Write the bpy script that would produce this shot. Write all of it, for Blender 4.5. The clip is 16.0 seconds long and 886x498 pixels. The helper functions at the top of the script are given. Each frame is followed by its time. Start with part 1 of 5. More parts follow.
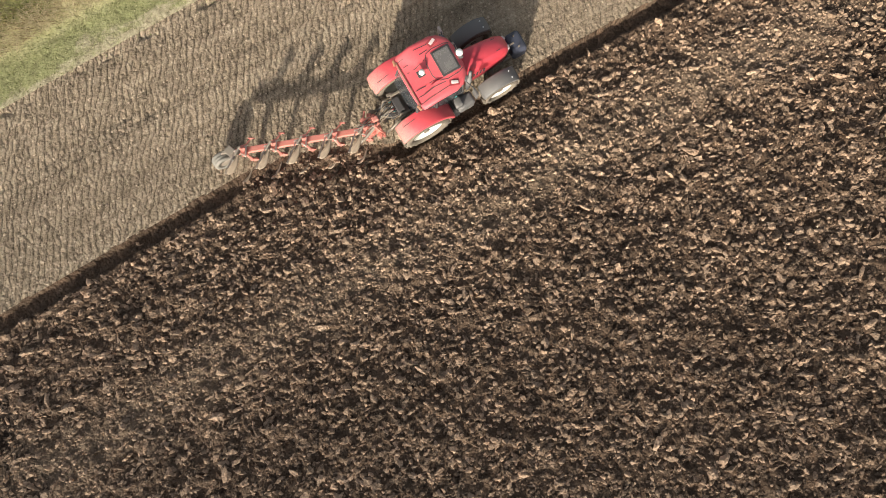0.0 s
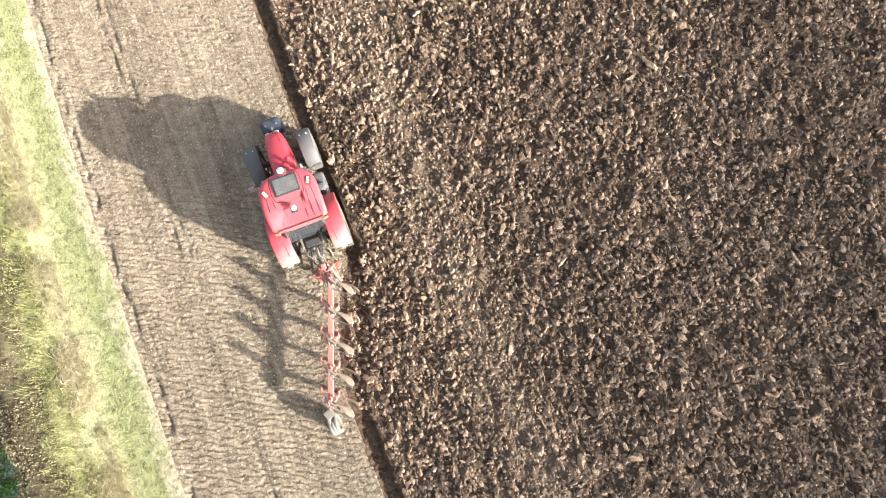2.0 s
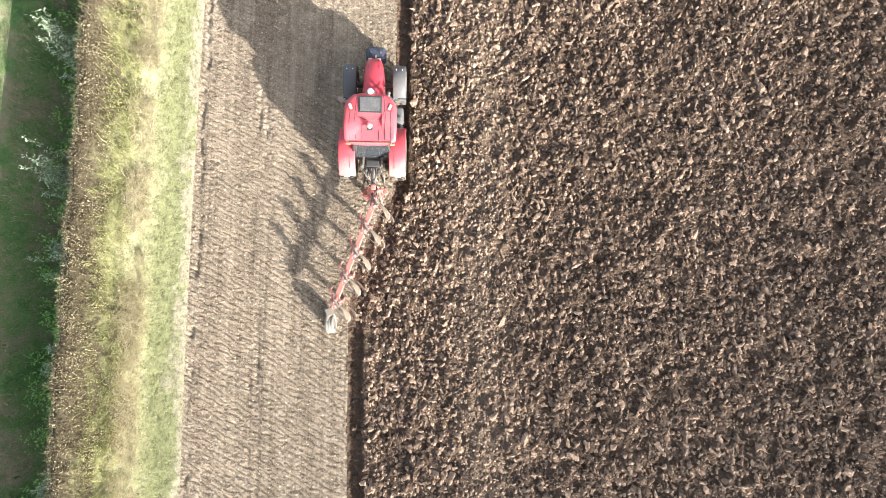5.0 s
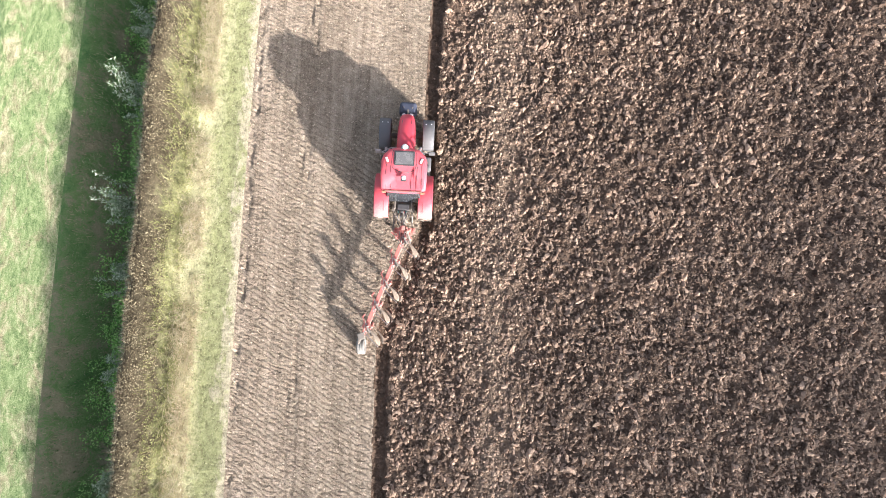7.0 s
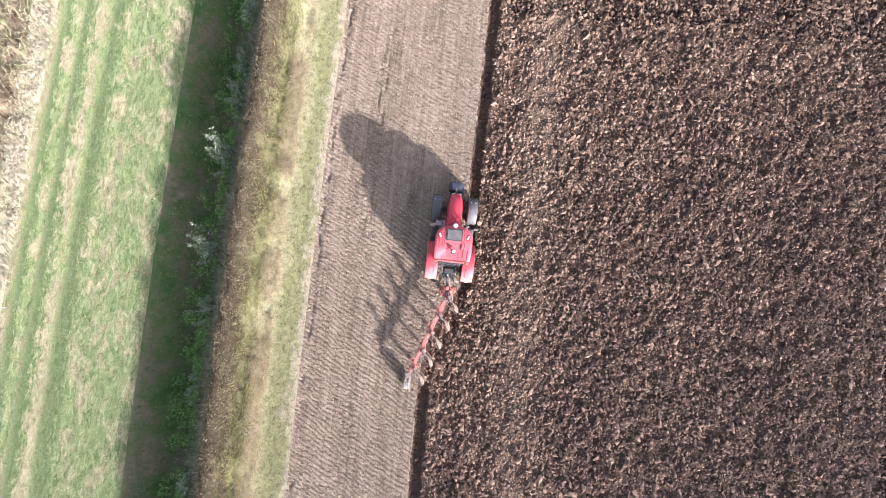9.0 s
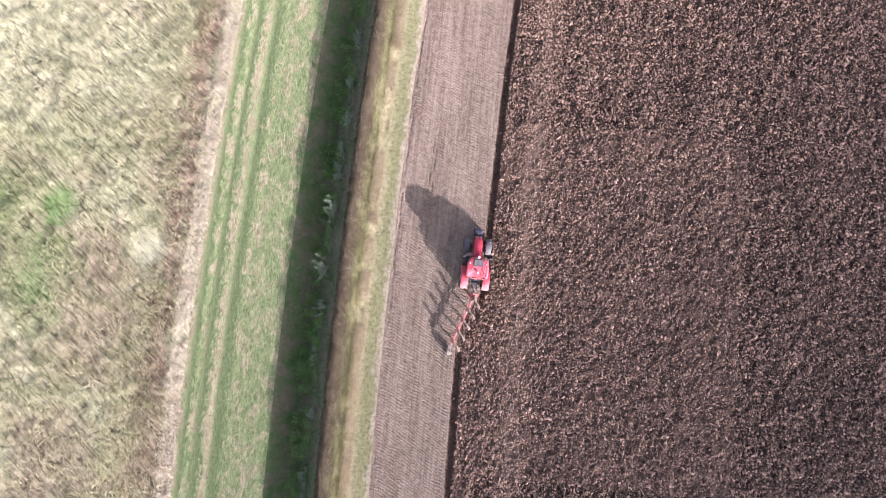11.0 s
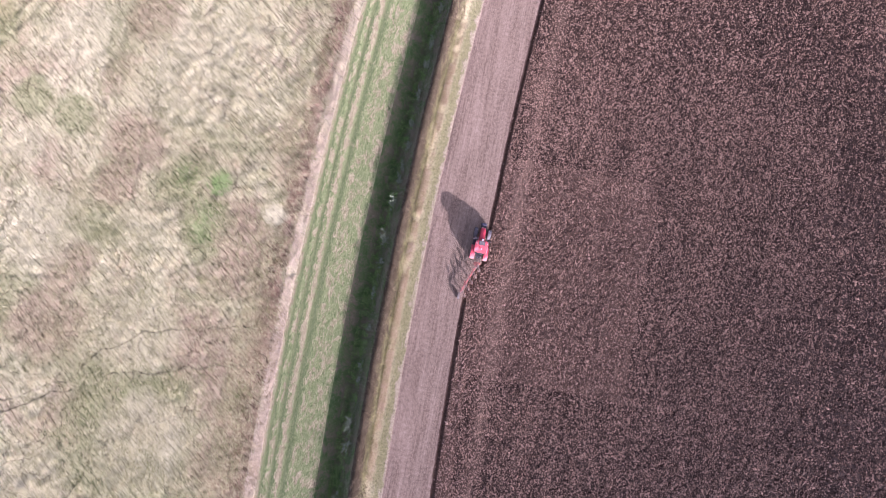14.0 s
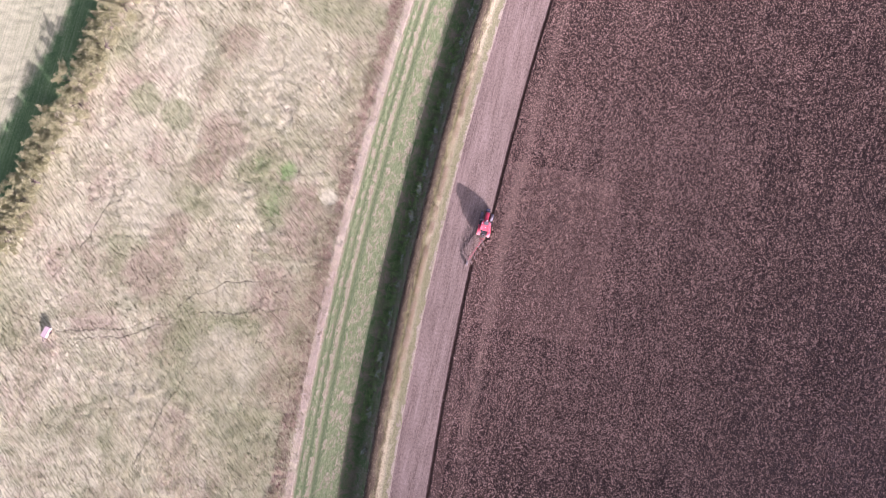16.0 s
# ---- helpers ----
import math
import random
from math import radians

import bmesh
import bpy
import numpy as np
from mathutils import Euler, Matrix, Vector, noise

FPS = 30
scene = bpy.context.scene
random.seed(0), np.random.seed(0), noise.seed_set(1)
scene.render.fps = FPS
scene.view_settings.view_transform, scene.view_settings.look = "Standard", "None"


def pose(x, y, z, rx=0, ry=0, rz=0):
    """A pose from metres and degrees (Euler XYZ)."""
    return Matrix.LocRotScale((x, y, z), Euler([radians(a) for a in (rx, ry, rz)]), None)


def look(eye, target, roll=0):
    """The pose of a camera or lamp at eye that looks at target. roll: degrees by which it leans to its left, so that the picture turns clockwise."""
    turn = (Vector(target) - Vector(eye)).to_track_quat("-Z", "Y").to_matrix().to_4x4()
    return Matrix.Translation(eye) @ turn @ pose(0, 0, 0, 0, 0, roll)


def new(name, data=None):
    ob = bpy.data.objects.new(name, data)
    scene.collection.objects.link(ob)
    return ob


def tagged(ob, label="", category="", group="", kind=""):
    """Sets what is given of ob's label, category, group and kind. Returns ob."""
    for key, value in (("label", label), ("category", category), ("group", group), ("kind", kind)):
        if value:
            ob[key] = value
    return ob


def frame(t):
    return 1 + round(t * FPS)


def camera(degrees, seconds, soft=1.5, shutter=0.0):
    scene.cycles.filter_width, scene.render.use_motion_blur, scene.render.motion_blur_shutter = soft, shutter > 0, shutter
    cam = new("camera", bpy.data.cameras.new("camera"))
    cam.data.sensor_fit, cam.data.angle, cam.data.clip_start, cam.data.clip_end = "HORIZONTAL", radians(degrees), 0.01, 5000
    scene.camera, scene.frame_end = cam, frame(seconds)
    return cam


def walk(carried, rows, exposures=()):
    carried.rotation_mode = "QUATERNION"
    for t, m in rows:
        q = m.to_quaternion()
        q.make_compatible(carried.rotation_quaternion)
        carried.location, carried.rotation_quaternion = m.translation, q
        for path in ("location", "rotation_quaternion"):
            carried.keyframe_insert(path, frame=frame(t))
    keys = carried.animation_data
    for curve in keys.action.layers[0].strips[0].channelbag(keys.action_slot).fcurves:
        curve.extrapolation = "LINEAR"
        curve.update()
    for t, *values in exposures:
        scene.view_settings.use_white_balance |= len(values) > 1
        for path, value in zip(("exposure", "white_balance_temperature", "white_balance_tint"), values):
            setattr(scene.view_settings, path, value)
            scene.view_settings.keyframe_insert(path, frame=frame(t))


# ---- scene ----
from mathutils.bvhtree import BVHTree

cam = camera(80.0, 16.0, soft=0.5)
PATH = [
    (0, pose(6.548, -2.363, 18.386, 5.642, 0.248, 59.945)),
    (0.5, pose(4.768, -2.334, 18.577, 5.223, 0.188, 57.570)),
    (1, pose(4.052, -2.607, 19.000, 5.096, 0.205, 27.650)),
    (1.5, pose(4.014, -3.401, 19.511, 5.600, 0.371, -14.597)),
    (2, pose(3.705, -4.106, 19.500, 5.813, 0.564, -21.514)),
    (2.5, pose(3.561, -4.423, 19.617, 5.811, 0.361, -18.361)),
    (3, pose(3.555, -4.734, 19.734, 5.793, 0.691, -14.713)),
    (3.5, pose(3.483, -5.011, 19.915, 5.987, 0.952, -6.019)),
    (6, pose(3.224, -6.008, 22.489, 5.773, 1.545, 0.882)),
    (6.5, pose(2.815, -5.477, 23.294, 5.830, 1.272, 1.189)),
    (7, pose(2.565, -4.556, 24.179, 5.870, 1.368, 2.269)),
    (7.5, pose(1.357, -1.949, 23.999, 5.794, 1.100, 2.099)),
    (8, pose(0.389, 0.046, 24.928, 5.738, 1.030, 4.904)),
    (8.5, pose(0.066, -0.517, 26.176, 5.651, 0.826, 5.656)),
    (9, pose(0.308, -1.956, 29.433, 5.466, 0.719, 5.764)),
    (9.5, pose(-0.505, -1.978, 31.147, 5.665, 0.727, 5.254)),
    (9.7, pose(-1.810, -1.749, 33.208, 5.689, 0.732, 3.516)),
    (12, pose(-1.947, -2.628, 56.845, 5.684, 0.673, 8.267)),
    (12.5, pose(-2.072, -2.649, 60.593, 5.685, 0.656, 8.971)),
    (13.2, pose(-2.515, -5.209, 69.663, 5.738, 0.650, 10.416)),
    (14, pose(-2.664, -7.556, 76.507, 5.665, 0.699, 11.376)),
    (15, pose(-2.817, -10.640, 87.993, 5.569, 0.753, 12.336)),
    (16, pose(-3.091, -14.193, 100.234, 5.589, 0.720, 13.495)),
]
walk(cam, PATH, exposures=[
    (0.0, 0.72, 6650, 7), (0.8, 1.14, 6550, 7), (1.6, 1.65, 6120, 6), (3.5, 1.66, 6020, 6), (6.5, 1.62, 5800, 11),
    (7.5, 1.52, 5740, 15), (8.5, 1.40, 5690, 21), (9.5, 1.41, 5660, 25), (12.0, 1.11, 5590, 40), (16.0, 1.06, 5550, 54)])

# ---- light: low sun from the right and behind the tractor ----
SUN_ELEV = radians(18.2)
SHADE = Vector((-0.698, 0.716, 0)).normalized()      # the way in which shadows fall
to_sun = (-SHADE * math.cos(SUN_ELEV) + Vector((0, 0, math.sin(SUN_ELEV)))).normalized()
sun = new("sun", bpy.data.lights.new("sun", "SUN"))
sun.data.energy, sun.data.angle, sun.data.color = 5.0, radians(0.5), (1.0, 0.93, 0.82)
sun.matrix_world = look(to_sun * 200, (0, 0, 0))
world = bpy.data.worlds.new("sky")
scene.world = world
world.use_nodes = True
sky = world.node_tree.nodes.new("ShaderNodeTexSky")
sky.sky_type, sky.sun_disc, sky.sun_elevation = "NISHITA", False, SUN_ELEV
sky.air_density, sky.dust_density, sky.ozone_density = 1.0, 4.0, 1.0
sky.sun_rotation = math.atan2(to_sun.x, to_sun.y)
haze = world.node_tree.nodes.new("ShaderNodeHueSaturation")
haze.inputs["Saturation"].default_value = 0.45
world.node_tree.links.new(sky.outputs[0], haze.inputs["Color"])
world.node_tree.links.new(haze.outputs[0], world.node_tree.nodes["Background"].inputs[0])
world.node_tree.nodes["Background"].inputs[1].default_value = 0.115


# ---- materials ----
def tree(name, rough=0.9, metal=0.0):
    m = bpy.data.materials.new(name)
    m.use_nodes = True
    nt = m.node_tree
    b = nt.nodes["Principled BSDF"]
    b.inputs["Roughness"].default_value, b.inputs["Metallic"].default_value = rough, metal
    if rough >= 0.9:
        b.inputs["Diffuse Roughness"].default_value = 1.0
    return m, nt, b


def node(nt, kind, **sets):
    n = nt.nodes.new("ShaderNode" + kind)
    for key, value in sets.items():
        if key in n.inputs:
            n.inputs[key].default_value = value
    return n


def place(nt, scale=(1, 1, 1), turn=0.0):
    """Object coordinates, scaled and turned."""
    c = nt.nodes.new("ShaderNodeTexCoord")
    g = nt.nodes.new("ShaderNodeMapping")
    g.inputs["Scale"].default_value, g.inputs["Rotation"].default_value = scale, (0, 0, turn)
    nt.links.new(c.outputs["Object"], g.inputs["Vector"])
    return g.outputs[0]


def noise_of(nt, vec, scale, detail=4.0, rough=0.6, warp=0.0):
    n = node(nt, "TexNoise", Scale=scale, Detail=detail, Roughness=rough, Distortion=warp)
    nt.links.new(vec, n.inputs["Vector"])
    return n.outputs[0]


def ramp(nt, fac, stops):
    r = nt.nodes.new("ShaderNodeValToRGB")
    while len(r.color_ramp.elements) < len(stops):
        r.color_ramp.elements.new(0.5)
    for e, (p, c) in zip(r.color_ramp.elements, stops):
        e.position, e.color = p, (*c, 1)
    nt.links.new(fac, r.inputs[0])
    return r.outputs[0]


def math_(nt, op, a, b=None):
    n = nt.nodes.new("ShaderNodeMath")
    n.operation = op
    for i, v in enumerate((a, b)):
        if v is None:
            continue
        if isinstance(v, (int, float)):
            n.inputs[i].default_value = v
        else:
            nt.links.new(v, n.inputs[i])
    return n.outputs[0]


def mixed(nt, fac, a, b, how="MIX"):
    n = nt.nodes.new("ShaderNodeMix")
    n.data_type, n.blend_type = "RGBA", how
    for sock, v in ((n.inputs[0], fac), (n.inputs[6], a), (n.inputs[7], b)):
        if isinstance(v, tuple):
            sock.default_value = (*v, 1)
        elif isinstance(v, (int, float)):
            sock.default_value = v
        else:
            nt.links.new(v, sock)
    return n.outputs[2]


def bump(nt, b, height, strength, distance):
    n = node(nt, "Bump", Strength=strength, Distance=distance)
    nt.links.new(height, n.inputs["Height"])
    nt.links.new(n.outputs[0], b.inputs["Normal"])


def paint(name, colour, rough=0.4, dust=0.35, metal=0.0, dust_colour=(0.33, 0.26, 0.19), tail=None):
    """Paint, plastic or metal with field dust lying on it in patches; tail: dirt thrown up behind the wheels, thickening from one y to another."""
    m, nt, b = tree(name, rough, metal)
    v = place(nt)
    n1 = noise_of(nt, v, 2.3, 6)
    n2 = noise_of(nt, v, 23.0, 4)
    f = math_(nt, "MULTIPLY", math_(nt, "ADD", math_(nt, "MULTIPLY", n1, 0.7), math_(nt, "MULTIPLY", n2, 0.5)), dust)
    if tail:
        sep = nt.nodes.new("ShaderNodeSeparateXYZ")
        nt.links.new(v, sep.inputs[0])
        k = math_(nt, "DIVIDE", math_(nt, "SUBTRACT", math_(nt, "ADD", sep.outputs[1], math_(nt, "MULTIPLY", math_(nt, "SUBTRACT", n1, 0.5), 0.7)), tail[0]), tail[1] - tail[0])
        k.node.use_clamp = True
        f = math_(nt, "ADD", f, math_(nt, "MULTIPLY", math_(nt, "MULTIPLY", k, n2), 1.1))
        f.node.use_clamp = True
    nt.links.new(mixed(nt, f, colour, dust_colour), b.inputs["Base Color"])
    nt.links.new(math_(nt, "ADD", math_(nt, "MULTIPLY", f, 0.8), rough), b.inputs["Roughness"])
    bump(nt, b, n2, 0.06, 0.004)
    return m


RED = paint("red_paint", (0.52, 0.026, 0.052), 0.28, 0.16, 0.0, (0.50, 0.30, 0.27))
GUARD_RED = paint("dusty_guard_red", (0.54, 0.03, 0.056), 0.32, 0.24, 0.0, (0.42, 0.29, 0.24), (-0.35, -0.95))
DARK_RED = paint("dark_red_plastic", (0.30, 0.02, 0.035), 0.4, 0.2)
SLATE = paint("slate_paint", (0.03, 0.038, 0.066), 0.5, 0.1)
ROOF_RED = paint("roof_red", (0.54, 0.038, 0.062), 0.40, 0.24, 0.0, (0.56, 0.36, 0.32))
BLACK = paint("black_plastic", (0.022, 0.025, 0.032), 0.5, 0.16)
GREY = paint("grey_plastic", (0.075, 0.08, 0.09), 0.45, 0.26)
TYRE = paint("tyre_rubber", (0.025, 0.025, 0.025), 0.85, 0.6)
RIM = paint("pale_rim", (0.72, 0.70, 0.66), 0.45, 0.3)
STEEL = paint("worn_steel", (0.17, 0.15, 0.13), 0.55, 0.5, 0.0)
CAST = paint("dark_iron", (0.07, 0.065, 0.06), 0.6, 0.6)
PLOUGH_RED = paint("faded_orange_red", (0.52, 0.12, 0.09), 0.6, 0.62, 0.0, (0.50, 0.30, 0.25))
WHITE = paint("white_plastic", (0.82, 0.82, 0.80), 0.4, 0.08)
TRIM = paint("tan_trim", (0.22, 0.085, 0.06), 0.5, 0.45)
DUSTY_LENS = paint("dusty_lens", (0.50, 0.27, 0.17), 0.5, 0.6, 0.0, (0.5, 0.42, 0.34))
ORANGE = paint("orange_lens", (0.40, 0.17, 0.08), 0.4, 0.45)
LENS = paint("lamp_lens", (0.62, 0.52, 0.52), 0.2, 0.25)
TEAL = paint("teal_plastic", (0.06, 0.32, 0.33), 0.5, 0.2)
SOILED = paint("soiled_steel", (0.27, 0.21, 0.155), 0.5, 0.6, 0.2, (0.37, 0.285, 0.21))
DUSTY_STEEL = paint("dusty_steel", (0.21, 0.165, 0.13), 0.6, 0.4, 0.0, (0.32, 0.25, 0.19))
PALE_STEEL = paint("pale_dusty_steel", (0.42, 0.34, 0.29), 0.65, 0.5, 0.0, (0.52, 0.44, 0.38))
PALE = paint("pale_sheet_metal", (0.52, 0.42, 0.38), 0.5, 0.3)
BARK = paint("grey_bark", (0.13, 0.10, 0.075), 0.9, 0.2)


def glass_material():
    m, nt, b = tree("tinted_glass", 0.06)
    b.inputs["Base Color"].default_value = (0.045, 0.055, 0.065, 1)
    b.inputs["Specular IOR Level"].default_value = 0.8
    v = place(nt)
    f = noise_of(nt, v, 6.0, 5)
    nt.links.new(mixed(nt, math_(nt, "MULTIPLY", f, 0.12), (0.03, 0.035, 0.042), (0.25, 0.21, 0.17)), b.inputs["Base Color"])
    nt.links.new(math_(nt, "MULTIPLY", f, 0.35), b.inputs["Roughness"])
    return m


GLASS = glass_material()


def across(nt):
    """The distance u across the land from the tractor's line."""
    c = nt.nodes.new("ShaderNodeTexCoord")
    sep = nt.nodes.new("ShaderNodeSeparateXYZ")
    nt.links.new(c.outputs["Object"], sep.inputs[0])
    return math_(nt, "SUBTRACT", sep.outputs[0], math_(nt, "MULTIPLY", math_(nt, "MULTIPLY", sep.outputs[1], sep.outputs[1]), 0.00077))


def stripe(nt, u, centre, width, jitter):
    """1 on a line along the land, falling off to both sides."""
    d = math_(nt, "ABSOLUTE", math_(nt, "ADD", math_(nt, "SUBTRACT", u, centre), jitter))
    return math_(nt, "MAXIMUM", math_(nt, "SUBTRACT", 1.0, math_(nt, "DIVIDE", d, width)), 0.0)


def pebbles(nt, vec, scale, warp):
    """Lumps lying side by side: their height, and a tone for each lump."""
    n = node(nt, "TexNoise", Scale=scale * 0.8, Detail=2.0)
    nt.links.new(vec, n.inputs["Vector"])
    shift = nt.nodes.new("ShaderNodeVectorMath")
    shift.operation = "MULTIPLY_ADD"
    nt.links.new(n.outputs["Color"], shift.inputs[0])
    shift.inputs[1].default_value = (warp / scale, warp / scale, 0)
    nt.links.new(vec, shift.inputs[2])
    c = nt.nodes.new("ShaderNodeTexVoronoi")
    c.voronoi_dimensions = "2D"
    c.inputs["Scale"].default_value = scale
    nt.links.new(shift.outputs[0], c.inputs["Vector"])
    rgb = nt.nodes.new("ShaderNodeSeparateXYZ")
    nt.links.new(c.outputs["Color"], rgb.inputs[0])
    return math_(nt, "MULTIPLY", math_(nt, "SUBTRACT", 1.0, c.outputs["Distance"]), math_(nt, "ADD", rgb.outputs[1], 0.5)), rgb.outputs[0]


def soil_material(name, dark, light, bands, relief, single=False, lot_share=0.5):
    """Turned soil: dark faces and dry pale ones, in crumbs of several sizes and in long bands along the furrows."""
    m, nt, b = tree(name, 0.95)
    b.inputs["Specular IOR Level"].default_value = 0.2
    v = place(nt)
    fine = noise_of(nt, v, 9.0, 6, 0.7)
    crumb = noise_of(nt, v, 28.0, 5, 0.75)
    long = noise_of(nt, place(nt, (1.0, 0.05, 1.0)), 0.55, 4, 0.6)
    wide = noise_of(nt, v, 0.11, 4, 0.6)
    grit = noise_of(nt, v, 70.0, 3, 0.7)
    lot = nt.nodes.new("ShaderNodeObjectInfo").outputs["Random"] if single else nt.nodes.new("ShaderNodeNewGeometry").outputs["Random Per Island"]
    lumps, tone = pebbles(nt, v, 5.2, 0.9)
    small, tone2 = pebbles(nt, v, 11.0, 0.9)
    f = math_(nt, "ADD", math_(nt, "MULTIPLY", fine, 0.45), math_(nt, "ADD", math_(nt, "MULTIPLY", crumb, 0.40), math_(nt, "MULTIPLY", grit, 0.15)))
    f = math_(nt, "ADD", f, math_(nt, "MULTIPLY", math_(nt, "SUBTRACT", math_(nt, "ADD", tone, math_(nt, "MULTIPLY", tone2, 0.6)), 0.8), 0.36 * relief))
    f = math_(nt, "ADD", f, math_(nt, "MULTIPLY", math_(nt, "SUBTRACT", lot, 0.5), lot_share))
    f = math_(nt, "ADD", f, math_(nt, "MULTIPLY", math_(nt, "SUBTRACT", long, 0.5), bands))
    f = math_(nt, "ADD", f, math_(nt, "MULTIPLY", math_(nt, "SUBTRACT", wide, 0.5), 0.22))
    dry = stripe(nt, across(nt), 4.4, 1.7, math_(nt, "MULTIPLY", math_(nt, "SUBTRACT", wide, 0.5), 2.0))
    f = math_(nt, "ADD", f, math_(nt, "MULTIPLY", dry, 0.22))
    # slightly darker with distance across the ploughed land
    outward = math_(nt, "DIVIDE", math_(nt, "SUBTRACT", across(nt), 6.0), 30.0)
    outward.node.use_clamp = True
    f = math_(nt, "SUBTRACT", f, math_(nt, "MULTIPLY", outward, 0.035))
    mid = tuple((p + q) / 2 for p, q in zip(dark, light))
    c = ramp(nt, f, [(0.22, dark), (0.5, mid), (0.78, light)])
    # greyer drying skins beside redder broken faces
    hue = noise_of(nt, v, 3.1, 4, 0.7)
    c = mixed(nt, ramp(nt, hue, [(0.42, (0, 0, 0)), (0.60, (0.5, 0.5, 0.5))]), c, mixed(nt, 1.0, c, (1.09, 0.98, 0.89), "MULTIPLY"))
    crumbly = ramp(nt, f, [(0.35, (0.07, 0.05, 0.034)), (0.6, (0.24, 0.178, 0.122)), (0.85, (0.48, 0.37, 0.26))])
    c = mixed(nt, math_(nt, "MULTIPLY", dry, 0.22), c, crumbly)
    nt.links.new(c, b.inputs["Base Color"])
    height = math_(nt, "ADD", math_(nt, "MULTIPLY", lumps, 1.0 * relief), math_(nt, "MULTIPLY", small, 0.5))
    height = math_(nt, "ADD", height, math_(nt, "ADD", math_(nt, "MULTIPLY", fine, 0.9), math_(nt, "ADD", math_(nt, "MULTIPLY", crumb, 0.5), math_(nt, "MULTIPLY", grit, 0.25))))
    bump(nt, b, height, 1.0, 0.16)
    return m


# Ground is far darker than the clods: shade between them put into colour.
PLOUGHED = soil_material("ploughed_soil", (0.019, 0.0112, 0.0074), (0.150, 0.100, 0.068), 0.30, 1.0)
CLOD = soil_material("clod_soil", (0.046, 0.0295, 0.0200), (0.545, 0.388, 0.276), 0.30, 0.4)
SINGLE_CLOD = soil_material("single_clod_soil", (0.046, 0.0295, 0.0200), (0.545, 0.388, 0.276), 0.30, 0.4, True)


def stubble_material():
    """Flattened dry soil with the prints of tyre lugs in columns, faint straw and pale crumbs."""
    m, nt, b = tree("rolled_soil", 0.95)
    b.inputs["Specular IOR Level"].default_value = 0.2
    v = place(nt)
    sep = nt.nodes.new("ShaderNodeSeparateXYZ")
    nt.links.new(v, sep.inputs[0])
    fine = noise_of(nt, v, 14.0, 6, 0.7)
    crumb = noise_of(nt, v, 45.0, 4, 0.7)
    mid = noise_of(nt, v, 1.6, 5, 0.65)
    wide = noise_of(nt, place(nt, (1, 0.15, 1)), 0.6, 4, 0.6)
    column = math_(nt, "DIVIDE", math_(nt, "ADD", sep.outputs[0], math_(nt, "MULTIPLY", mid, 0.12)), 0.47)
    index = math_(nt, "FLOOR", column)
    rows = nt.nodes.new("ShaderNodeTexWhiteNoise")
    rows.noise_dimensions = "1D"
    nt.links.new(index, rows.inputs["W"])
    slant = math_(nt, "ADD", math_(nt, "MULTIPLY", rows.outputs["Value"], 0.5), 0.75)
    phase = math_(nt, "ADD", math_(nt, "MULTIPLY", sep.outputs[1], math_(nt, "ADD", 3.4, math_(nt, "MULTIPLY", rows.outputs["Value"], 0.5))), math_(nt, "MULTIPLY", math_(nt, "SUBTRACT", column, index), slant))
    phase = math_(nt, "ADD", phase, math_(nt, "MULTIPLY", rows.outputs["Value"], 7.0))
    wob = noise_of(nt, v, 3.2, 4, 0.65)
    phase = math_(nt, "ADD", phase, math_(nt, "ADD", math_(nt, "MULTIPLY", mid, 1.2), math_(nt, "MULTIPLY", wob, 0.55)))
    lug = math_(nt, "SINE", math_(nt, "MULTIPLY", phase, 6.2832))
    lug = ramp(nt, math_(nt, "ADD", math_(nt, "MULTIPLY", lug, 0.5), 0.5), [(0.10, (0, 0, 0)), (0.42, (0.85, 0.85, 0.85)), (1.0, (1, 1, 1))])
    lug = math_(nt, "MULTIPLY", lug, ramp(nt, noise_of(nt, v, 0.9, 4, 0.7), [(0.34, (0.30, 0.30, 0.30)), (0.50, (1, 1, 1))]))
    cells = nt.nodes.new("ShaderNodeTexVoronoi")
    cells.feature = "SMOOTH_F1"
    cells.inputs["Scale"].default_value, cells.inputs["Smoothness"].default_value = 1.0, 0.25
    drift = nt.nodes.new("ShaderNodeVectorMath")
    drift.operation = "MULTIPLY_ADD"
    dn = node(nt, "TexNoise", Scale=5.0, Detail=3.0)
    nt.links.new(v, dn.inputs["Vector"])
    nt.links.new(dn.outputs["Color"], drift.inputs[0])
    drift.inputs[1].default_value = (0.8, 0.8, 0)
    nt.links.new(place(nt, (6.5, 7.5, 1.0), 0.3), drift.inputs[2])
    nt.links.new(drift.outputs[0], cells.inputs["Vector"])
    lumps = math_(nt, "SUBTRACT", 1.0, cells.outputs["Distance"])
    f = math_(nt, "ADD", math_(nt, "MULTIPLY", fine, 0.5), math_(nt, "MULTIPLY", crumb, 0.25))
    f = math_(nt, "ADD", f, math_(nt, "MULTIPLY", wide, 0.35))
    f = math_(nt, "ADD", f, math_(nt, "MULTIPLY", math_(nt, "SUBTRACT", noise_of(nt, v, 2.3, 5, 0.75), 0.5), 0.45))
    line = noise_of(nt, place(nt, (5.0, 0.10, 1.0)), 1.0, 5, 0.7)
    f = math_(nt, "ADD", f, math_(nt, "MULTIPLY", math_(nt, "SUBTRACT", line, 0.5), 0.35))
    specks = nt.nodes.new("ShaderNodeTexVoronoi")
    specks.inputs["Scale"].default_value = 5.0
    nt.links.new(v, specks.inputs["Vector"])
    f = math_(nt, "ADD", f, ramp(nt, specks.outputs["Distance"], [(0.10, (0.30, 0.30, 0.30)), (0.22, (0, 0, 0))]))
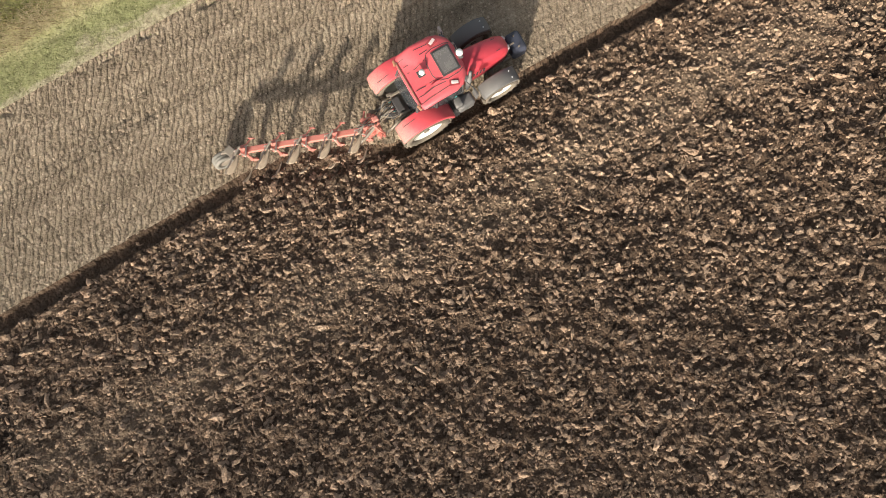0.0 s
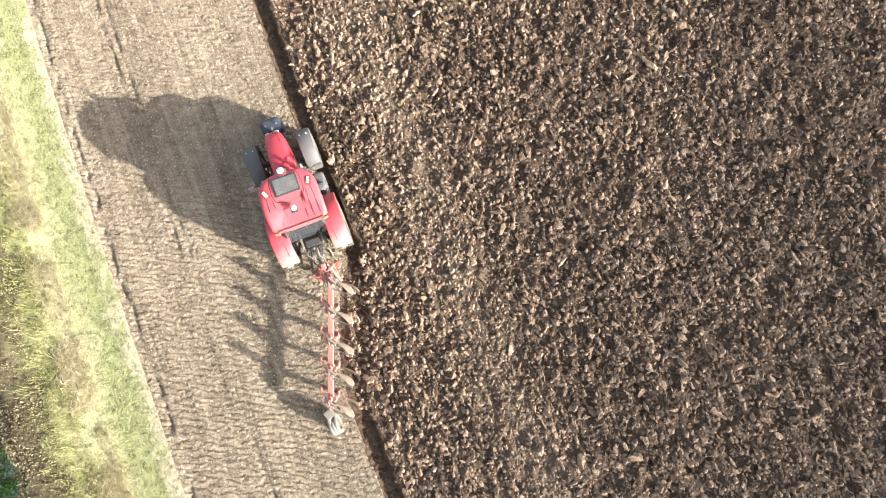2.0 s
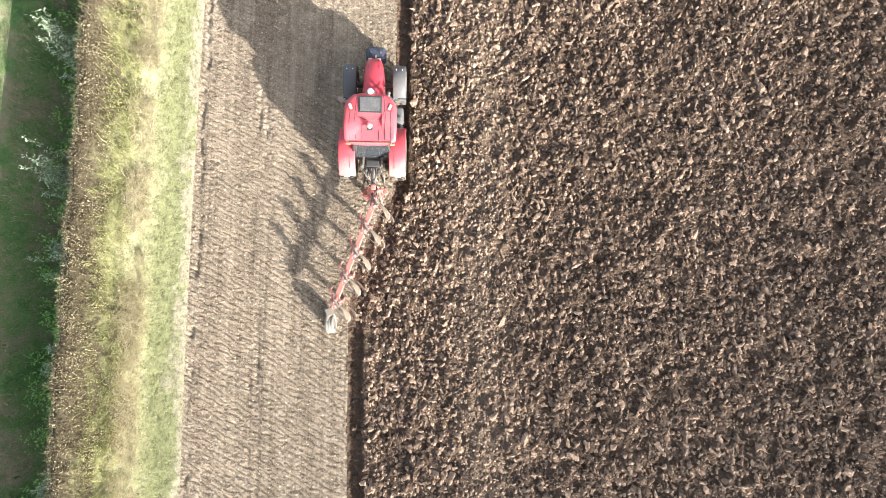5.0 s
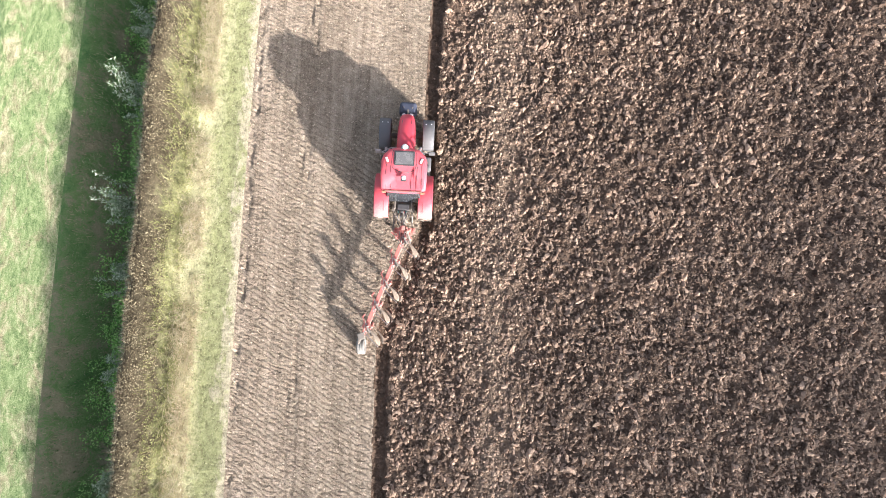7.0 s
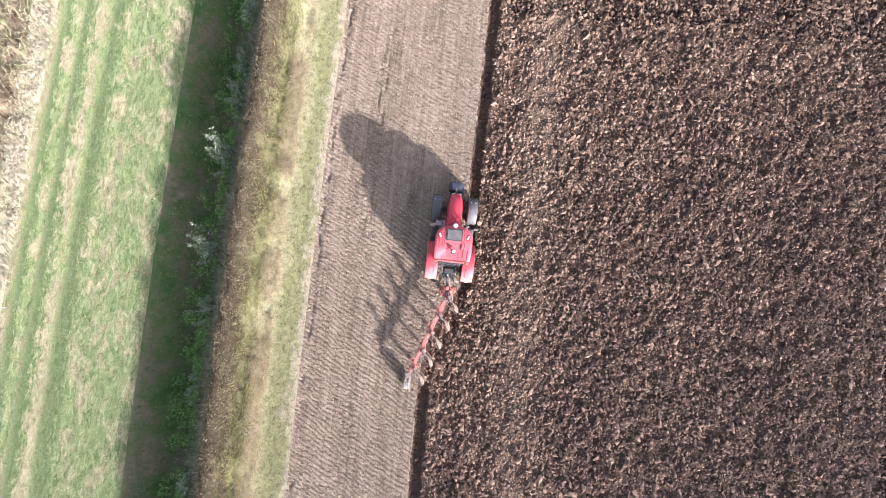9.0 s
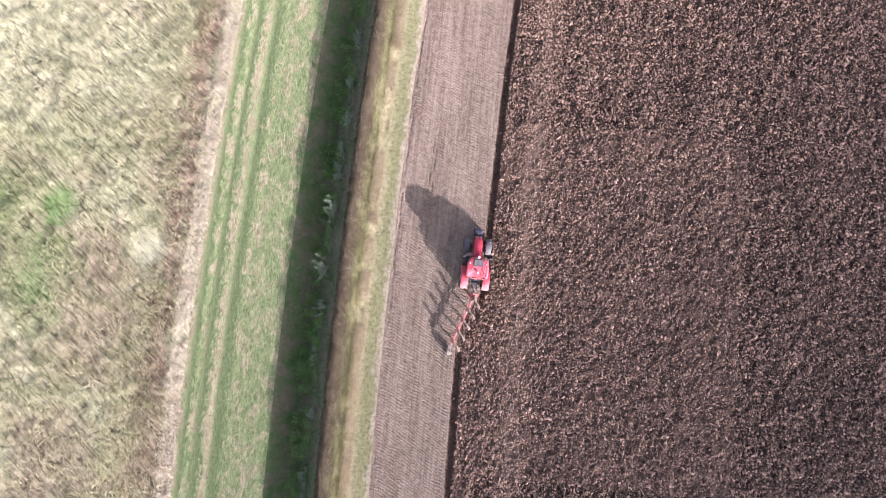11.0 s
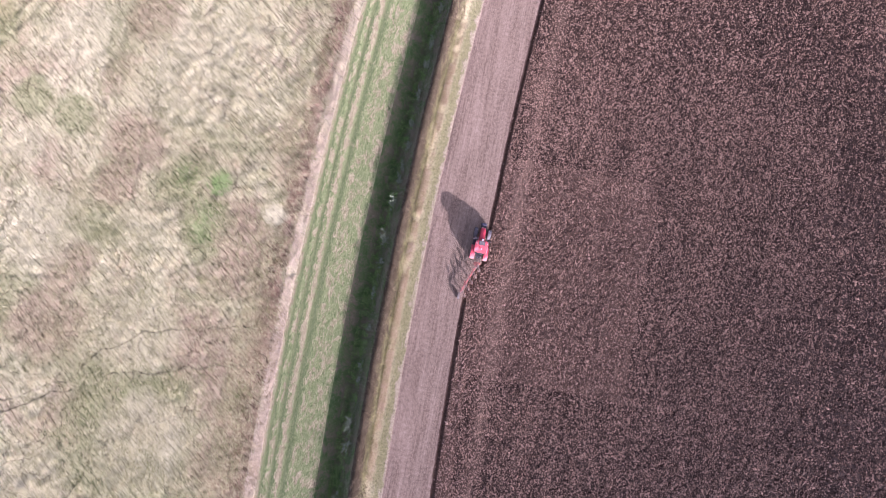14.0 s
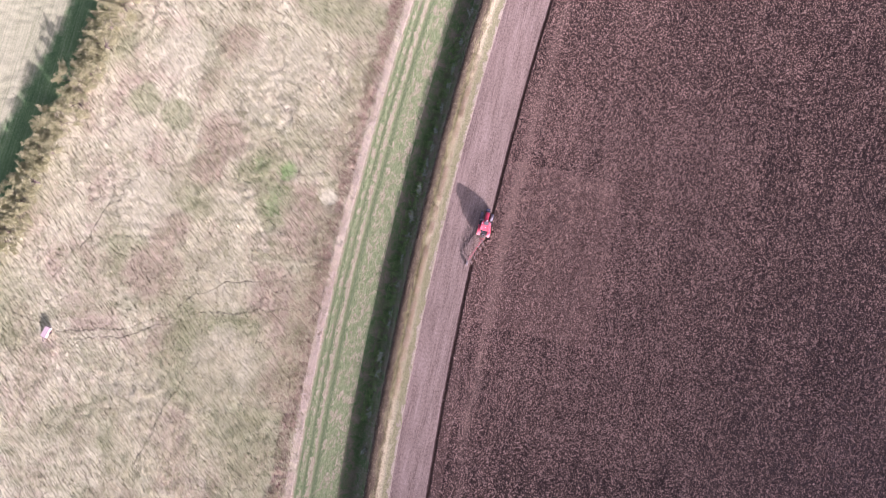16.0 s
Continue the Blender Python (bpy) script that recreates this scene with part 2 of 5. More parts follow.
    base = ramp(nt, f, [(0.38, (0.12, 0.09, 0.063)), (0.55, (0.345, 0.266, 0.188)), (0.72, (0.58, 0.465, 0.345))])
    nt.links.new(base, b.inputs["Base Color"])
    h = math_(nt, "ADD", math_(nt, "ADD", math_(nt, "MULTIPLY", lug, 1.6), math_(nt, "MULTIPLY", lumps, 0.9)), math_(nt, "ADD", math_(nt, "MULTIPLY", fine, 0.8), math_(nt, "MULTIPLY", crumb, 0.35)))
    bump(nt, b, math_(nt, "ADD", math_(nt, "ADD", h, math_(nt, "MULTIPLY", line, 0.6)), math_(nt, "MULTIPLY", wob, 0.5)), 1.0, 0.13)
    return m


STUBBLE = stubble_material()


def turf_material(name, stops, streak=(1, 1, 1), scale=1.0, patch=0.08, grain=8.0, rough=0.95):
    """Ground under grass: colours by patches, streaks of lying stalks, fine relief."""
    m, nt, b = tree(name, rough)
    b.inputs["Specular IOR Level"].default_value = 0.15
    v = place(nt)
    big = noise_of(nt, v, patch, 5, 0.62, 0.4)
    mid = noise_of(nt, place(nt, streak), 1.3 * scale, 6, 0.7, 0.6)
    fine = noise_of(nt, place(nt, streak), grain * scale, 5, 0.75)
    f = math_(nt, "ADD", math_(nt, "MULTIPLY", big, 0.8), math_(nt, "ADD", math_(nt, "MULTIPLY", mid, 0.45), math_(nt, "MULTIPLY", fine, 0.45)))
    nt.links.new(ramp(nt, math_(nt, "SUBTRACT", f, 0.35), stops), b.inputs["Base Color"])
    bump(nt, b, math_(nt, "ADD", math_(nt, "MULTIPLY", mid, 1.0), math_(nt, "MULTIPLY", fine, 0.5)), 0.9, 0.12)
    return m


def spot(nt, x, y, r, ragged):
    """1 within a ragged round patch of ground."""
    c = nt.nodes.new("ShaderNodeTexCoord")
    d = nt.nodes.new("ShaderNodeVectorMath")
    d.operation = "DISTANCE"
    d.inputs[1].default_value = (x, y, -1.28)
    nt.links.new(c.outputs["Object"], d.inputs[0])
    f = math_(nt, "SUBTRACT", 1.35, math_(nt, "ADD", math_(nt, "DIVIDE", d.outputs["Value"], r), math_(nt, "MULTIPLY", math_(nt, "SUBTRACT", ragged, 0.5), 1.2)))
    n = math_(nt, "MULTIPLY", f, 2.0)
    n.node.use_clamp = True
    return n


def verge_material():
    """Verge from the ditch to the field: brown weeds, yellow-green, a pale line of lying straw, short olive turf."""
    m, nt, b = tree("verge_turf", 0.95)
    b.inputs["Specular IOR Level"].default_value = 0.15
    v = place(nt)
    patch = noise_of(nt, place(nt, (1, 0.5, 1)), 0.9, 5, 0.7, 0.6)
    fine = noise_of(nt, place(nt, (1, 0.6, 1)), 14.0, 5, 0.75)
    mid = noise_of(nt, v, 3.0, 5, 0.7)
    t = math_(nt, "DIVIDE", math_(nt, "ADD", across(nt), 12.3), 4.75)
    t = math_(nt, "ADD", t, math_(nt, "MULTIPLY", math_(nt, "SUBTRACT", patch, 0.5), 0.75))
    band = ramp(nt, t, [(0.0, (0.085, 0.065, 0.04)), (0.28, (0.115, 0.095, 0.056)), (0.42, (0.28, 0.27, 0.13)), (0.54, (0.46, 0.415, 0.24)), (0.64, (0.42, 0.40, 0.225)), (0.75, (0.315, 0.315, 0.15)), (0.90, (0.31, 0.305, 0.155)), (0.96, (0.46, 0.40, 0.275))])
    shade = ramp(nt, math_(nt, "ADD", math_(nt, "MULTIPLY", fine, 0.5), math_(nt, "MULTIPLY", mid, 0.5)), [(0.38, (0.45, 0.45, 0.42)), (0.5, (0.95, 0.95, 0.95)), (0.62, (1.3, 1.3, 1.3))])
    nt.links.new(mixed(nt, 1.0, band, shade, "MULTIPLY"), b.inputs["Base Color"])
    bump(nt, b, math_(nt, "ADD", mid, math_(nt, "MULTIPLY", fine, 0.5)), 0.9, 0.12)
    return m


VERGE = verge_material()
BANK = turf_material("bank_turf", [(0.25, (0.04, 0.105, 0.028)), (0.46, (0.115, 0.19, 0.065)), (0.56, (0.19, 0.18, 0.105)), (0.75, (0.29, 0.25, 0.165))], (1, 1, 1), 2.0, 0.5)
def track_material():
    """Mown grass: green and straw in patches, with paler wheel ruts along it."""
    m, nt, b = tree("mown_track", 0.95)
    b.inputs["Specular IOR Level"].default_value = 0.15
    v = place(nt)
    big = noise_of(nt, place(nt, (1, 0.6, 1)), 0.85, 6, 0.72, 0.6)
    mid = noise_of(nt, place(nt, (1.6, 0.7, 1), 0.3), 2.4, 6, 0.72, 1.0)
    fine = noise_of(nt, v, 16.0, 4, 0.75)
    f = math_(nt, "ADD", math_(nt, "MULTIPLY", mid, 0.55), math_(nt, "MULTIPLY", fine, 0.45))
    green = ramp(nt, f, [(0.36, (0.07, 0.115, 0.036)), (0.5, (0.22, 0.285, 0.115)), (0.64, (0.45, 0.485, 0.25))])
    straw = ramp(nt, f, [(0.36, (0.15, 0.13, 0.07)), (0.5, (0.385, 0.345, 0.20)), (0.64, (0.65, 0.59, 0.38))])
    u = across(nt)
    jit = math_(nt, "MULTIPLY", math_(nt, "SUBTRACT", math_(nt, "ADD", math_(nt, "MULTIPLY", mid, 0.6), math_(nt, "MULTIPLY", big, 0.4)), 0.5), 2.6)
    rut = stripe(nt, u, -22.85, 0.5, jit)
    for c, w in ((-25.7, 0.6),):
        rut = math_(nt, "MAXIMUM", rut, stripe(nt, u, c, w, jit))
    lush = stripe(nt, u, -21.75, 0.7, jit)
    for c, w in ((-23.6, 0.4), (-24.9, 0.3)):
        lush = math_(nt, "MAXIMUM", lush, stripe(nt, u, c, w, jit))
    k = math_(nt, "ADD", math_(nt, "MULTIPLY", math_(nt, "SUBTRACT", big, 0.476), 8.0), math_(nt, "MULTIPLY", rut, 1.1))
    k = math_(nt, "SUBTRACT", k, math_(nt, "MULTIPLY", lush, 1.2))
    k.node.use_clamp = True
    c = mixed(nt, math_(nt, "MULTIPLY", lush, 0.6), mixed(nt, k, green, straw), mixed(nt, fine, (0.05, 0.085, 0.03), (0.16, 0.22, 0.09)))
    nt.links.new(c, b.inputs["Base Color"])
    bump(nt, b, math_(nt, "ADD", mid, math_(nt, "MULTIPLY", fine, 0.5)), 0.9, 0.12)
    return m


TRACK = track_material()
def far_material():
    """Pale mown field with faint lines, and a green headland along the hedge."""
    m, nt, b = tree("far_field_turf", 0.95)
    b.inputs["Specular IOR Level"].default_value = 0.15
    v = place(nt)
    lines = noise_of(nt, place(nt, (2.2, 0.06, 1), 0.35), 1.0, 4, 0.6)
    fine = noise_of(nt, v, 2.5, 6, 0.75)
    f = math_(nt, "ADD", math_(nt, "MULTIPLY", lines, 0.5), math_(nt, "MULTIPLY", fine, 0.5))
    pale = ramp(nt, f, [(0.3, (0.17, 0.195, 0.095)), (0.5, (0.30, 0.315, 0.175)), (0.7, (0.43, 0.425, 0.26))])
    lush = ramp(nt, f, [(0.3, (0.04, 0.095, 0.03)), (0.5, (0.09, 0.17, 0.06)), (0.7, (0.19, 0.26, 0.12))])
    sep = nt.nodes.new("ShaderNodeSeparateXYZ")
    nt.links.new(v, sep.inputs[0])
    gap = math_(nt, "SUBTRACT", math_(nt, "SUBTRACT", sep.outputs[0], math_(nt, "MULTIPLY", sep.outputs[1], 0.175)), -98.0)
    k = math_(nt, "ADD", math_(nt, "MULTIPLY", gap, 0.5), math_(nt, "MULTIPLY", math_(nt, "SUBTRACT", noise_of(nt, v, 0.3, 4), 0.5), 2.5))
    k.node.use_clamp = True
    nt.links.new(mixed(nt, k, pale, lush), b.inputs["Base Color"])
    bump(nt, b, fine, 0.8, 0.1)
    return m


FARFIELD = far_material()


TRAILS = [((-75, -37.3), (-64.6, -34.7), (-55.8, -29.9), (-51.5, -25), (-45.9, -20.8), (-30, -16.7)), ((-71.5, -38.1), (-63.1, -35.8), (-54.4, -30.7)),
          ((-50.6, -28.2), (-44.3, -26.4), (-28, -22)), ((-88, -35), (-77.7, -36.8)), ((-75.7, -21.2), (-73.8, -16.2), (-72, -9)), ((-53.2, -57.4), (-51, -46.2), (-47, -36.6))]


def trail(nt, p, q, w, sway):
    """1 on a narrow trodden line from p to q."""
    d = (q[0] - p[0], q[1] - p[1])
    m = nt.nodes.new("ShaderNodeMapping")
    m.vector_type = "TEXTURE"
    m.inputs["Location"].default_value = (p[0], p[1], 0)
    m.inputs["Rotation"].default_value = (0, 0, math.atan2(d[1], d[0]))
    nt.links.new(place(nt), m.inputs["Vector"])
    sep = nt.nodes.new("ShaderNodeSeparateXYZ")
    nt.links.new(m.outputs[0], sep.inputs[0])
    on = math_(nt, "MULTIPLY", math_(nt, "GREATER_THAN", sep.outputs[0], -0.2), math_(nt, "LESS_THAN", sep.outputs[0], math.hypot(*d) + 0.2))
    return math_(nt, "MULTIPLY", on, stripe(nt, sep.outputs[1], 0.0, w, sway))


def meadow_material():
    """Rough dry meadow: straw-coloured lying grass, russet and green patches, dark seams where the stalks part."""
    m, nt, b = tree("rough_meadow", 0.95)
    b.inputs["Specular IOR Level"].default_value = 0.15
    v = place(nt)
    big = noise_of(nt, v, 0.075, 5, 0.6, 0.8)
    russet = noise_of(nt, place(nt, (1.0, 0.8, 1.0), 0.6), 0.11, 4, 0.65, 0.5)
    green = noise_of(nt, place(nt, (0.9, 1.0, 1.0), 2.0), 0.055, 5, 0.6, 0.5)
    lay = nt.nodes.new("ShaderNodeMapping")
    lay.inputs["Scale"].default_value = (0.5, 3.0, 1.0)
    nt.links.new(place(nt, (1, 1, 1), 0.66), lay.inputs["Vector"])
    streak = lay.outputs[0]
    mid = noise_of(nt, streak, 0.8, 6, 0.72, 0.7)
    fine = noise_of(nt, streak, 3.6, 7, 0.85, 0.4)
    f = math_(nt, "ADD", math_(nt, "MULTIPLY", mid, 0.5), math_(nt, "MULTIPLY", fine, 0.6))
    # streaks of lying grass; the shade between tufts sits in their dark stops
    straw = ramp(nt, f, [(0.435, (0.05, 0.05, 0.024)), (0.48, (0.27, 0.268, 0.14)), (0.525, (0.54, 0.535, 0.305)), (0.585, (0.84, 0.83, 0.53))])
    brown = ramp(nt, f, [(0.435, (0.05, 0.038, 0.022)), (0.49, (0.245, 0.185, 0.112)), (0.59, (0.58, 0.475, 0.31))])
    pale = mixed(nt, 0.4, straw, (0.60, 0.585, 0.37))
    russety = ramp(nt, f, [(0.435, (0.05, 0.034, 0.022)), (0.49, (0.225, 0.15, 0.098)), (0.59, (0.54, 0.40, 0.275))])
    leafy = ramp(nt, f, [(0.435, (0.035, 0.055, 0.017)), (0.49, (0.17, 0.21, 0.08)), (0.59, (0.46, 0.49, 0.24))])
    c = mixed(nt, ramp(nt, math_(nt, "ADD", russet, math_(nt, "MULTIPLY", math_(nt, "SUBTRACT", noise_of(nt, v, 0.9, 4, 0.7), 0.5), 0.25)), [(0.46, (0.05, 0.05, 0.05)), (0.64, (0.75, 0.75, 0.75))]), straw, brown)
    c = mixed(nt, ramp(nt, green, [(0.48, (0, 0, 0)), (0.62, (0.75, 0.75, 0.75))]), c, leafy)
    ragged = noise_of(nt, v, 0.45, 5, 0.65)
    u = across(nt)
    edge = stripe(nt, u, -28.6, 1.7, math_(nt, "MULTIPLY", math_(nt, "SUBTRACT", ragged, 0.5), 5.0))
    c = mixed(nt, math_(nt, "MULTIPLY", math_(nt, "MINIMUM", math_(nt, "MULTIPLY", edge, 1.8), 0.95), ramp(nt, noise_of(nt, v, 0.16, 3), [(0.40, (0.45, 0.45, 0.45)), (0.54, (1, 1, 1))])), c, russety)
    c = mixed(nt, math_(nt, "MULTIPLY", stripe(nt, u, -26.4, 1.5, math_(nt, "MULTIPLY", math_(nt, "SUBTRACT", ragged, 0.5), 2.0)), 0.95), c, mixed(nt, 0.45, straw, (0.68, 0.60, 0.42)))
    for x, y, r in ((-55.5, -0.1, 3.0), (-60.4, -22.2, 5.0), (-37.5, -21.0, 5.0), (-30.1, -26.9, 5.5), (-29.5, -36.4, 5.0), (-54.0, 7.0, 4.5), (-35.0, -1.5, 2.6), (-55.5, 25.9, 4.0), (-27.3, -17.2, 4.0), (-59.4, -13.5, 3.5), (-32.7, -9.0, 4.0), (-29.5, 7.2, 2.5)):
        c = mixed(nt, math_(nt, "MULTIPLY", spot(nt, x, y, r, ragged), 0.75), c, brown)
    for x, y, r in ((-40.0, 3.2, 1.9), (-40.7, -2.9, 3.6), (-44.5, 3.2, 3.4), (-46.8, 1.0, 2.6), (-40.6, -7.0, 2.2), (-48.7, -30.6, 5.0), (-64.6, 8.8, 3.0), (-49.8, -39.0, 6.0), (-71.5, 10.7, 3.0), (-40.0, -28.1, 3.0)):
        c = mixed(nt, math_(nt, "MULTIPLY", spot(nt, x, y, r, ragged), 0.75), c, leafy)
    for x, y, r in ((-46.1, -21.0, 5.5), (-31.0, 0.4, 1.9), (-48.3, 18.9, 8.0), (-66.0, -8.8, 6.0), (-42.2, -35.8, 6.0), (-56.5, -45.1, 5.0), (-49.7, -5.5, 3.0), (-70.6, 2.7, 2.5), (-66.4, 21.9, 5.0), (-43.0, 26.4, 4.0)):
        c = mixed(nt, math_(nt, "MULTIPLY", spot(nt, x, y, r, ragged), 0.85), c, pale)
    c = mixed(nt, math_(nt, "MULTIPLY", spot(nt, -30.9, 0.0, 1.7, ragged), 0.9), c, pale)
    vivid = ramp(nt, f, [(0.435, (0.05, 0.10, 0.02)), (0.49, (0.15, 0.29, 0.07)), (0.59, (0.32, 0.47, 0.16))])
    c = mixed(nt, math_(nt, "MULTIPLY", spot(nt, -40.0, 3.0, 1.5, math_(nt, "ADD", 0.5, math_(nt, "MULTIPLY", math_(nt, "SUBTRACT", noise_of(nt, v, 1.0, 5, 0.75), 0.5), 3.0))), 0.8), c, vivid)
    mottle = math_(nt, "ADD", 0.5, math_(nt, "MULTIPLY", math_(nt, "SUBTRACT", noise_of(nt, v, 1.7, 5, 0.8), 0.5), 5.0))
    for x, y, r in ((-40.9, -1.6, 1.6), (-41.0, -4.6, 1.7), (-45.0, 3.0, 1.6)):
        c = mixed(nt, math_(nt, "MULTIPLY", spot(nt, x, y, r, mottle), 0.42), c, vivid)
    sway = math_(nt, "MULTIPLY", math_(nt, "SUBTRACT", noise_of(nt, v, 0.3, 4), 0.5), 3.0)
    seam = nt.nodes.new("ShaderNodeTexVoronoi")
    seam.feature, seam.voronoi_dimensions = "DISTANCE_TO_EDGE", "2D"
    seam.inputs["Scale"].default_value = 0.42
    warp = node(nt, "TexNoise", Scale=0.55, Detail=5.0, Roughness=0.7)
    nt.links.new(v, warp.inputs["Vector"])
    moved = nt.nodes.new("ShaderNodeVectorMath")
    moved.operation = "MULTIPLY_ADD"
    nt.links.new(warp.outputs["Color"], moved.inputs[0])
    moved.inputs[1].default_value = (3.4, 3.4, 0)
    nt.links.new(v, moved.inputs[2])
    nt.links.new(moved.outputs[0], seam.inputs["Vector"])
    parting = ramp(nt, seam.outputs["Distance"], [(0.0, (1, 1, 1)), (0.055, (0, 0, 0))])
    parting = math_(nt, "MULTIPLY", parting, ramp(nt, noise_of(nt, v, 0.23, 3), [(0.42, (0.0, 0.0, 0.0)), (0.62, (0.8, 0.8, 0.8))]))
    c = mixed(nt, parting, c, (0.085, 0.07, 0.038))
    trails = 0.0
    for way in TRAILS:
        for p, q in zip(way, way[1:]):
            trails = math_(nt, "MAXIMUM", trails, trail(nt, p, q, 0.26, sway))
    broken = ramp(nt, noise_of(nt, v, 0.8, 3), [(0.36, (0.2, 0.2, 0.2)), (0.55, (0.85, 0.85, 0.85))])
    c = mixed(nt, math_(nt, "MULTIPLY", trails, broken), c, (0.075, 0.07, 0.035))
    nt.links.new(c, b.inputs["Base Color"])
    bump(nt, b, math_(nt, "ADD", math_(nt, "MULTIPLY", mid, 1.0), math_(nt, "MULTIPLY", fine, 1.6)), 1.0, 0.3)
    return m


MEADOW = meadow_material()


def blade_material(name, stops, rough=0.7, patch=0.35, wide=0.5):
    """Grass or leaves: colour by blade and by patch of ground."""
    m, nt, b = tree(name, rough)
    b.inputs["Specular IOR Level"].default_value = 0.25
    geo = nt.nodes.new("ShaderNodeNewGeometry")
    v = place(nt)
    f = math_(nt, "ADD", math_(nt, "MULTIPLY", geo.outputs["Random Per Island"], 1.0 - wide), math_(nt, "MULTIPLY", noise_of(nt, v, patch, 4, 0.65), wide))
    c = ramp(nt, f, stops)
    nt.links.new(c, b.inputs["Base Color"])
    leaf = nt.nodes.new("ShaderNodeBsdfTranslucent")
    nt.links.new(c, leaf.inputs[0])
    mx = node(nt, "MixShader")
    mx.inputs[0].default_value = 0.25
    nt.links.new(b.outputs[0], mx.inputs[1])
    nt.links.new(leaf.outputs[0], mx.inputs[2])
    nt.links.new(mx.outputs[0], nt.nodes["Material Output"].inputs[0])
    return m


WEED = blade_material("weed_blades", [(0.30, (0.11, 0.11, 0.035)), (0.42, (0.20, 0.21, 0.078)), (0.52, (0.28, 0.285, 0.10)), (0.62, (0.38, 0.36, 0.15)), (0.78, (0.48, 0.435, 0.23))], 0.7, 0.7, 0.7)
WEED_BROWN = blade_material("brown_weed_blades", [(0.25, (0.06, 0.042, 0.026)), (0.42, (0.12, 0.09, 0.054)), (0.55, (0.19, 0.155, 0.09)), (0.75, (0.42, 0.36, 0.23))], 0.75, 0.8, 0.55)
STRAW = blade_material("straw_blades", [(0.2, (0.32, 0.25, 0.14)), (0.5, (0.50, 0.42, 0.27)), (0.8, (0.64, 0.56, 0.41))], 0.7, 0.5)
SHORT = blade_material("short_grass", [(0.22, (0.14, 0.165, 0.06)), (0.45, (0.33, 0.325, 0.15)), (0.75, (0.50, 0.47, 0.28))], 0.7, 0.5)
GREEN = blade_material("green_blades", [(0.25, (0.06, 0.12, 0.035)), (0.46, (0.13, 0.21, 0.07)), (0.56, (0.23, 0.21, 0.12)), (0.8, (0.34, 0.31, 0.18))], 0.65, 0.6)
TRACK_GRASS = blade_material("track_blades", [(0.25, (0.115, 0.17, 0.06)), (0.45, (0.235, 0.285, 0.12)), (0.55, (0.35, 0.345, 0.19)), (0.75, (0.46, 0.435, 0.265))], 0.7, 0.9, 0.75)
# dry grass, paled to stand in for skylight on the shaded bank
BANK_DRY = blade_material("bank_blades", [(0.25, (0.16, 0.17, 0.10)), (0.5, (0.33, 0.33, 0.22)), (0.8, (0.52, 0.49, 0.36))], 0.75, 0.6)
LONG = blade_material("long_meadow_grass", [(0.30, (0.20, 0.23, 0.09)), (0.40, (0.32, 0.33, 0.15)), (0.49, (0.58, 0.57, 0.325)), (0.60, (0.70, 0.685, 0.42)), (0.70, (0.50, 0.40, 0.24))], 0.75, 0.22, 0.75)
RUSSET = blade_material("russet_blades", [(0.3, (0.15, 0.095, 0.06)), (0.5, (0.29, 0.20, 0.125)), (0.75, (0.50, 0.38, 0.25))], 0.75, 0.3, 0.6)
FRINGE = blade_material("pale_fringe_blades", [(0.3, (0.52, 0.45, 0.31)), (0.5, (0.72, 0.64, 0.46)), (0.7, (0.84, 0.77, 0.60))], 0.75, 0.4, 0.5)
LUSH = blade_material("lush_leaves", [(0.2, (0.08, 0.20, 0.04)), (0.5, (0.21, 0.42, 0.09)), (0.8, (0.40, 0.56, 0.20))], 0.55, 0.8, 0.4)
WILLOW = blade_material("willow_leaves", [(0.2, (0.15, 0.22, 0.11)), (0.5, (0.30, 0.37, 0.23)), (0.8, (0.52, 0.57, 0.43))], 0.5, 1.0, 0.3)
HEDGE_LEAF = blade_material("hedge_leaves", [(0.2, (0.20, 0.21, 0.095)), (0.5, (0.33, 0.33, 0.155)), (0.8, (0.46, 0.43, 0.23))], 0.75, 0.2, 0.7)


# ---- mesh helpers ----
def link_mesh(name, verts, faces, material, smooth=False):
    """One mesh object from arrays of corners and of faces that all have the same number of corners."""
    verts, faces = np.asarray(verts, np.float32), np.asarray(faces, np.int32)
    me = bpy.data.meshes.new(name)
    me.vertices.add(len(verts))
    me.vertices.foreach_set("co", verts.ravel())
    n = faces.shape[1]
    me.loops.add(faces.size)
    me.loops.foreach_set("vertex_index", faces.ravel())
    me.polygons.add(len(faces))
    me.polygons.foreach_set("loop_start", np.arange(0, faces.size, n, dtype=np.int32))
    me.polygons.foreach_set("use_smooth", np.full(len(faces), smooth))
    me.update(calc_edges=True)
    me.materials.append(material)
    return new(name, me)


def part(name, bm, material, parent, label="", smooth=False):
    me = bpy.data.meshes.new(name)
    bmesh.ops.recalc_face_normals(bm, faces=bm.faces)
    for f in bm.faces:
        f.smooth = smooth
    bm.to_mesh(me)
    bm.free()
    me.materials.append(material)
    ob = new(name, me)
    ob.parent = parent
    if label:
        ob["label"] = label
    return ob


def thing(name, label, category, m, group=""):
    ob = new(name)
    ob.empty_display_size = 0.2
    ob.matrix_world = m
    return tagged(ob, label, category, group)


